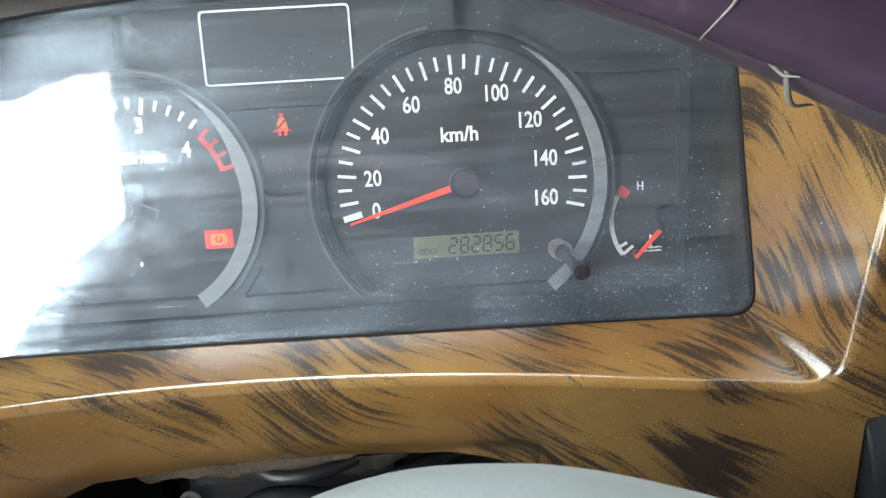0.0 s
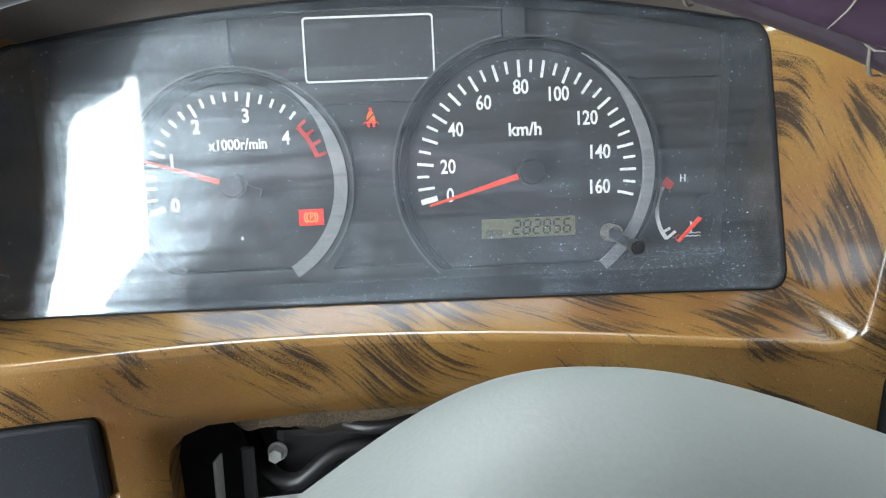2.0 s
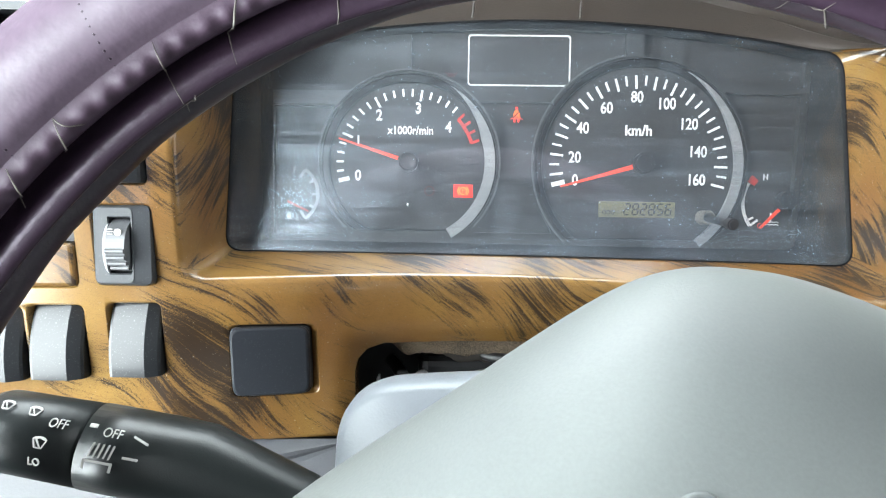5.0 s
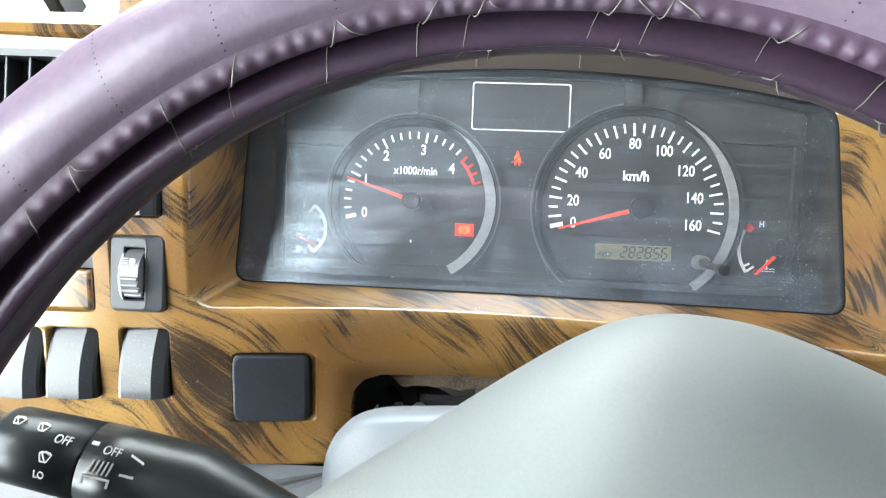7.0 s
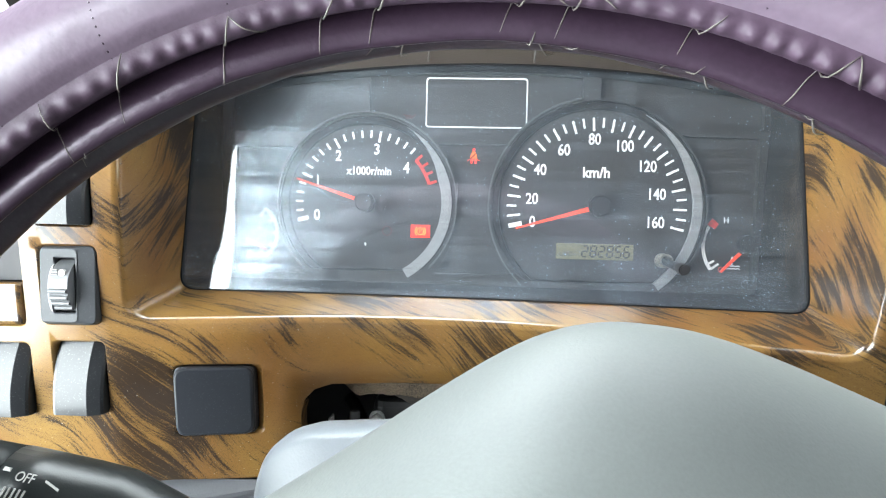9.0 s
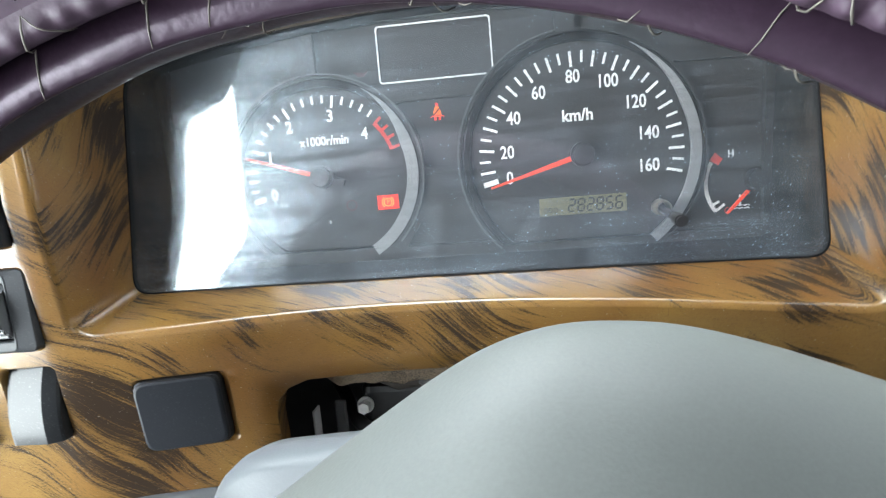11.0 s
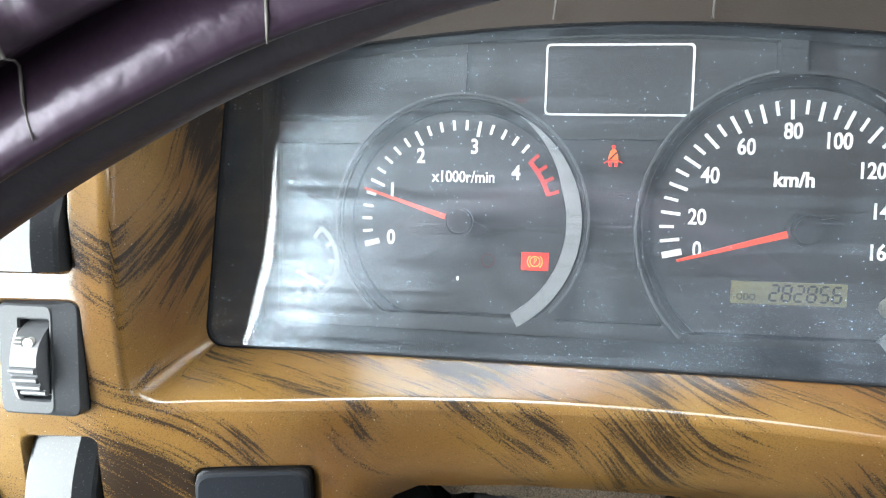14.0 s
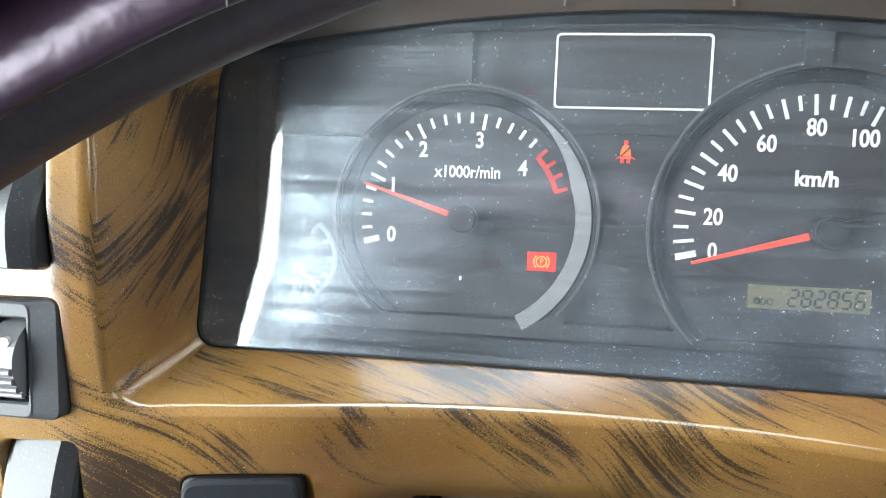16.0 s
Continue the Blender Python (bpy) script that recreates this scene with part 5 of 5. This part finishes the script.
part("binnacle_hood", bm, WOOD, dash, smooth=False)
part("left_body", box(-0.62, -0.362, -0.060, 0.10, -0.55, 0.070, 0.006, 2), CABDARK, dash)
part("right_body", box(0.236, 0.95, -0.060, 0.10, -0.55, 0.125, 0.006, 2), CABDARK, dash)
part("lower_body", box(-0.362, 0.236, 0.07, 0.10, -0.55, 0.12), CABDARK, dash)

# ---- steering wheel ----
wc, th, ph = Vector((-0.0736, -0.2347, -0.1272)), 0.2677, -0.0958
nv = Vector((math.sin(ph), -math.cos(th) * math.cos(ph), math.sin(th) * math.cos(ph)))
uv = (Vector((1, 0, 0)) - nv * nv.x).normalized()
vv = nv.cross(uv)
WHEEL = Matrix((uv.to_4d(), vv.to_4d(), nv.to_4d(), (0, 0, 0, 1))).transposed()
for i in range(3):
    WHEEL[3][i] = 0
WHEEL.col[3] = (*wc, 1)
wheel = new("steering_wheel")
wheel.empty_display_size = 0.02
wheel.matrix_world = DASH @ WHEEL
ORIGIN[wheel.name] = Vector()
tagged(wheel, "steering wheel with laced purple leather cover and grey pad", "steering wheel")
RR, TUBE = 0.1958, 0.0232


def bead(d, w):
    return math.exp(-(d / w) ** 2)


def rim_radius(phi, s):
    """The cover's section: a smooth sleeve, a gathered hem, the lacing gap and the inner band."""
    r = TUBE
    warp = s + 0.0022 * noise.noise((s * 60, 3, 1))
    gather = (0.5 + 0.5 * math.cos(warp * 2 * math.pi / 0.0068)) * (1.0 + 0.25 * noise.noise((s * 55, 7, 2)))
    gather *= 1 + 1.5 * ease((0.245 - s) / 0.05) * ease((s - 0.06) / 0.05)
    for c, sign in ((142, 1), (262, -1)):
        r -= 0.0016 * bead(phi - (c - sign * 11), 5)
        r += (0.0006 + 0.0008 * gather) * bead(phi - c, 6.0)
        r -= 0.0062 * bead(phi - (c + sign * 15), 5.2)
    # the rim between the hems: a round piping, then a shallow fold
    r += 0.0040 * bead(phi - 170, 6.5) - 0.0022 * bead(phi - 184, 6) + 0.0012 * bead(phi - 205, 12)
    return r + 0.0005 * noise.noise((s * 40, phi * 0.05, 0))


def rim_point(theta, phi, lift=0.0):
    """The cover sits turned a little round the tube, most over the top and the right."""
    r = rim_radius(phi % 360, theta * RR) + lift
    t = (theta + math.pi) % (2 * math.pi) - math.pi
    phi += (2 + 6 * ease((2.2 - t) / 0.8) * ease((t + 0.6) / 0.6)) * ease((phi - 70) / 60) * ease((250 - phi) / 50)
    k = RR + r * math.cos(radians(phi))
    return Vector((k * math.cos(theta), k * math.sin(theta), r * math.sin(radians(phi))))


def rim_part(name, p0, p1, np_, material, label, nt=1500):
    bm = bmesh.new()
    rows = [[bm.verts.new(rim_point(2 * math.pi * i / nt, p0 + (p1 - p0) * j / np_)) for j in range(np_ + 1)] for i in range(nt)]
    for i in range(nt):
        a, b = rows[i], rows[(i + 1) % nt]
        for j in range(np_):
            bm.faces.new((a[j], b[j], b[j + 1], a[j + 1]))
    return part(name, bm, material, wheel, label, smooth=True, local=True)


rim_part("rim_cover", -113, 132, 58, LEATHER, "smooth purple leather sleeve with gathered hems")
rim_part("hem", 132, 157, 16, HEM, "gathered worn grey-purple hem")
rim_part("piping", 157, 181, 18, DARKLEATHER, "dark purple shiny piping between the hems")
rim_part("rim", 181, 247, 22, INNERLEATHER, "dark brown-grey inner band of the cover")
random.seed(11)
for k_ in range(44):
    t0 = 2 * math.pi * (k_ + 0.6 * random.random()) / 44
    # twine over the hem: a long strand across the groove, a short one back, now and then one over the piping
    top = 133 + random.uniform(-2, 3)
    runs = [(top, 164 + random.uniform(-6, 8), random.uniform(0.02, 0.06), 1.0)]
    if random.random() < 0.7:
        runs.append((top, 148 + random.uniform(-4, 5), -random.uniform(0.02, 0.045), 0.8))
    if random.random() < 0.5:
        runs.append((168 + random.uniform(-3, 3), 190 + random.uniform(-6, 8), random.uniform(0.02, 0.07), 0.4))
    if random.random() < 0.25:
        runs.append((188, 204, random.uniform(-0.04, 0.03), 1.0))
    for a0, a1, dt, loose in runs:
        bow = random.uniform(-0.008, 0.008)
        pts = [rim_point(t0 + dt * j / 8 + bow * math.sin(math.pi * j / 8), a0 + (a1 - a0) * j / 8, 0.0004 + 0.0011 * loose * math.sin(math.pi * j / 8) ** 2) for j in range(9)]
        bm = tube(pts, [0.00016 * w_ for w_ in (0.5, 0.9, 1.1, 1.15, 1.1, 1.0, 1.05, 0.9, 0.5)], flat=1.5, sides=6)
        part("stitch", bm, THREAD, wheel, "loose pale lacing thread", smooth=True, local=True)
# dotted seams across the sleeve
hole_me = bpy.data.meshes.new("perforation")
b = bmesh.new()
bmesh.ops.create_icosphere(b, subdivisions=1, radius=0.00042)
b.to_mesh(hole_me)
b.free()
hole_me.materials.append(DARKLEATHER)
for k_ in range(34):
    t0 = 2.06 + 2 * math.pi * k_ / 34
    for j in range(15):
        phi = 62 + 5 * j
        ob = new("perforation", hole_me)
        ob.parent = wheel
        ob.matrix_basis = Matrix.Translation(rim_point(t0 + 0.0040 * (phi - 112) / 10, phi, -0.0002))

# the pad: outline of the base, turned with the wheel
TURN = radians(33.7)
half = [(0, 71), (30, 71.5), (58, 71), (76, 68.5), (92, 62.5), (105, 54), (117, 44.5), (131, 29), (144, 12), (155, -3), (163, -15), (162, -26), (150, -34), (130, -40), (105, -48), (75, -58), (40, -63), (0, -65)]
full = half + [(-x, z) for x, z in reversed(half[1:-1])]


def smooth_loop(pts, rounds=2):
    for _ in range(rounds):
        out = []
        for i, p in enumerate(pts):
            q = pts[(i + 1) % len(pts)]
            out += [(p[0] * 0.75 + q[0] * 0.25, p[1] * 0.75 + q[1] * 0.25), (p[0] * 0.25 + q[0] * 0.75, p[1] * 0.25 + q[1] * 0.75)]
        pts = out
    return pts


outline = smooth_loop([(x, z * (1.09 if z > 0 else 1.0)) for x, z in full])
ct, st = math.cos(TURN), math.sin(TURN)


PAD_DROP, PAD_LOW, PAD_SIDE = -0.0162, -0.0046, 0.0072


def pad_place(x, z, h):
    """From the pad's own turned frame into the wheel's; the pad leans a little in the wheel."""
    u, v = x * ct - z * st, x * st + z * ct
    return Vector((u + PAD_SIDE, v + PAD_LOW, h + 0.114 * v - 0.176 * u))


def pad_h(s):
    """The pad's height over the wheel's plane, s from its middle (0) to its edge (1)."""
    return PAD_DROP - 0.050 + 0.0671 * (1 - s ** 2.36) ** 0.74


def pad_at(x, z, lift=0.0):
    """A place on the pad, x and z in metres in the pad's own turned frame."""
    a = math.atan2(z, x)
    best = 1.0
    for i in range(len(outline)):
        (x0, z0), (x1, z1) = outline[i - 1], outline[i]
        x0, z0, x1, z1 = x0 / 1000, z0 / 1000, x1 / 1000, z1 / 1000
        den = math.cos(a) * (z1 - z0) - math.sin(a) * (x1 - x0)
        if abs(den) < 1e-12:
            continue
        r = (x0 * (z1 - z0) - z0 * (x1 - x0)) / den
        u_ = ((r * math.cos(a) - x0) * (x1 - x0) + (r * math.sin(a) - z0) * (z1 - z0)) / ((x1 - x0) ** 2 + (z1 - z0) ** 2)
        if r > 0 and -1e-6 <= u_ <= 1 + 1e-6:
            best = math.hypot(x, z) / r
            break
    return pad_place(x, z, pad_h(min(best, 1.0)) + lift)


loops = [[pad_place(x / 1000 * k, z / 1000 * k, h + PAD_DROP) for x, z in outline] for k, h in ((0.97, -0.066), (1.0, -0.058))]
S = [1.0, 0.995, 0.985, 0.97, 0.95, 0.92, 0.88, 0.83, 0.77, 0.7, 0.6, 0.5, 0.4, 0.3, 0.2, 0.1, 0.03]
loops += [[pad_place(x / 1000 * s, z / 1000 * s, pad_h(s)) for x, z in outline] for s in S]
bm, rows = loft(loops)
bm.faces.new(rows[-1]), bm.faces.new(list(reversed(rows[0])))
pad = part("horn_pad", bm, PAD, wheel, "smooth grey-green domed horn pad", smooth=True, local=True)


def ribbon(pts, w, lift):
    """A raised line on the pad through the points given in its frame (mm)."""
    bm = bmesh.new()
    n = len(pts)
    rows = []
    for i, p in enumerate(pts):
        a, b = pts[max(i - 1, 0)], pts[min(i + 1, n - 1)]
        d = Vector((b[0] - a[0], b[1] - a[1])).normalized()
        sx, sz = -d.y, d.x
        rows.append([bm.verts.new(pad_at((p[0] + sx * o) / 1000, (p[1] + sz * o) / 1000, l)) for o, l in ((-w, -0.0006), (-w * 0.6, lift), (w * 0.6, lift), (w, -0.0006))])
    for a, b in zip(rows, rows[1:]):
        for j in range(3):
            bm.faces.new((a[j], b[j], b[j + 1], a[j + 1]))
    return bm


fr = rounded([(-46, 10), (44, 10), (44, 28), (-46, 28)], 8, n=10, k=6)
emblem = part("emblem_frame", ribbon(fr + [fr[0], fr[1]], 1.0, 0.0008), PADLINE, pad, "raised rounded frame of the moulded emblem", smooth=True, local=True)
# plain raised bars in place of the lettering
for xb in (-33, -17, -1, 15, 30):
    part("emblem_bar", ribbon([(xb - 4.5, 14.5), (xb - 2, 14.6), (xb + 4.5, 14.8)], 1.2, 0.0006), PADLINE, pad, smooth=True, local=True)
    part("emblem_bar", ribbon([(xb + 4.5, 14.5), (xb + 4.5, 19), (xb + 4.5, 23.5)], 1.2, 0.0006), PADLINE, pad, smooth=True, local=True)
for sgn in (-1, 1):
    a = pad_place(sgn * 0.132, -0.030, PAD_DROP - 0.072)
    b = Vector((sgn * 0.184 * ct + 0.034 * st, sgn * 0.184 * st - 0.034 * ct, -0.026))
    bm = tube([a, a.lerp(b, 0.5), b], [0.013, 0.011, 0.012], flat=0.6)
    part("spoke", bm, PAD, wheel, "grey spoke", smooth=True, local=True)
part("boss", rod((0, 0, -0.105), (0, 0, -0.06), 0.040, 0.055, 40), CABDARK, wheel, "dark wheel boss", local=True)

# ---- the cab, closed round the camera ----
X0, X1, Y0, Y1, Z0, Z1 = -0.62, 1.25, -1.25, 0.42, 0.0, 1.72


def wall(name, bm, material, label, category):
    return solid(name, bm, material, label, category, "structure", Matrix.Identity(4))


wall("floor", box(X0, X1, Y0, Y1, Z0 - 0.04, Z0), CABDARK, "dark rubber cab floor", "floor")
wall("ceiling", box(X0 - 0.03, X1 + 0.03, Y0, -0.25, Z1, Z1 + 0.03), HEADLINER, "grey cab headliner", "ceiling")
wall("wall_rear", box(X0, X1, Y0 - 0.03, Y0, Z0, Z1), CABWALL, "grey rear cab wall", "wall")


def side_wall(x, t, opening, name, label):
    """A cab side with a window opening: (y, z) outline, filled round the hole."""
    outer = [(Y0, Z0), (Y1, Z0), (Y1, 0.80), (-0.25, Z1), (Y0, Z1)]
    bm = sheet(outer, [opening], lambda a, b: 0, 0.3)
    for v in bm.verts:
        v.co = (x, v.co.x, v.co.z)
    bmesh.ops.solidify(bm, geom=bm.faces[:], thickness=t)
    return wall(name, bm, CABWALL, label, "wall")


side_wall(X0, -0.03, [(-1.14, 0.54), (-0.16, 0.54), (-0.16, 0.74), (-0.24, 0.90), (-0.36, 1.08), (-0.50, 1.26), (-0.60, 1.395), (-0.68, 1.49), (-0.76, 1.57), (-0.785, 1.585), (-0.80, 1.58), (-0.93, 1.35), (-1.02, 1.15), (-1.12, 0.74)], "wall_left", "grey cab side with the door window opening")
side_wall(X1, 0.03, [(-0.95, 1.0), (-0.15, 1.0), (-0.45, 1.55), (-0.90, 1.55)], "wall_right", "grey far cab side with its window opening")
# windscreen side: a low bulkhead, the sloping glass opening and its pillars
wall("wall_front", box(X0, X1, Y1, Y1 + 0.03, Z0, 0.93), CABDARK, "dark bulkhead under the windscreen", "wall")
for a, b in ((X0, X0 + 0.02), (X1 - 0.09, X1)):
    bm = box(a, b, -0.02, 0.02, 0.0, 1.02)
    bmesh.ops.transform(bm, matrix=pose(0, Y1, 0.96, 42, 0, 0), verts=bm.verts)
    wall("pillar", bm, CABDARK, "dark windscreen pillar", "pillar")


def window(name, m, w, h, label):
    bm = box(-w / 2, w / 2, -0.002, 0.002, -h / 2, h / 2)
    ob = solid(name, bm, PANE, label, "window", "structure", m)
    ob.visible_shadow = False
    return ob


PANE = bpy.data.materials.new("window_glass")
PANE.use_nodes = True
pn = PANE.node_tree.nodes
pn.remove(pn["Principled BSDF"])
tr, gl, mx = pn.new("ShaderNodeBsdfTransparent"), pn.new("ShaderNodeBsdfGlossy"), pn.new("ShaderNodeMixShader")
gl.inputs["Roughness"].default_value, mx.inputs[0].default_value = 0.02, 0.05
tr.inputs["Color"].default_value = (0.95, 0.97, 0.96, 1)
PANE.node_tree.links.new(tr.outputs[0], mx.inputs[1]), PANE.node_tree.links.new(gl.outputs[0], mx.inputs[2]), PANE.node_tree.links.new(mx.outputs[0], pn["Material Output"].inputs[0])
window("windscreen", pose((X0 + X1) / 2, 0.095, 1.36, 42, 0, 0), X1 - X0 - 0.16, 1.0, "clear sloping windscreen")
window("window_1", pose(X0 - 0.015, -0.65, 1.07, 0, 0, 90), 1.0, 1.08, "clear door window")
window("window_2", pose(X1 + 0.015, -0.55, 1.28, 0, 0, 90), 0.85, 0.60, "clear far door window")

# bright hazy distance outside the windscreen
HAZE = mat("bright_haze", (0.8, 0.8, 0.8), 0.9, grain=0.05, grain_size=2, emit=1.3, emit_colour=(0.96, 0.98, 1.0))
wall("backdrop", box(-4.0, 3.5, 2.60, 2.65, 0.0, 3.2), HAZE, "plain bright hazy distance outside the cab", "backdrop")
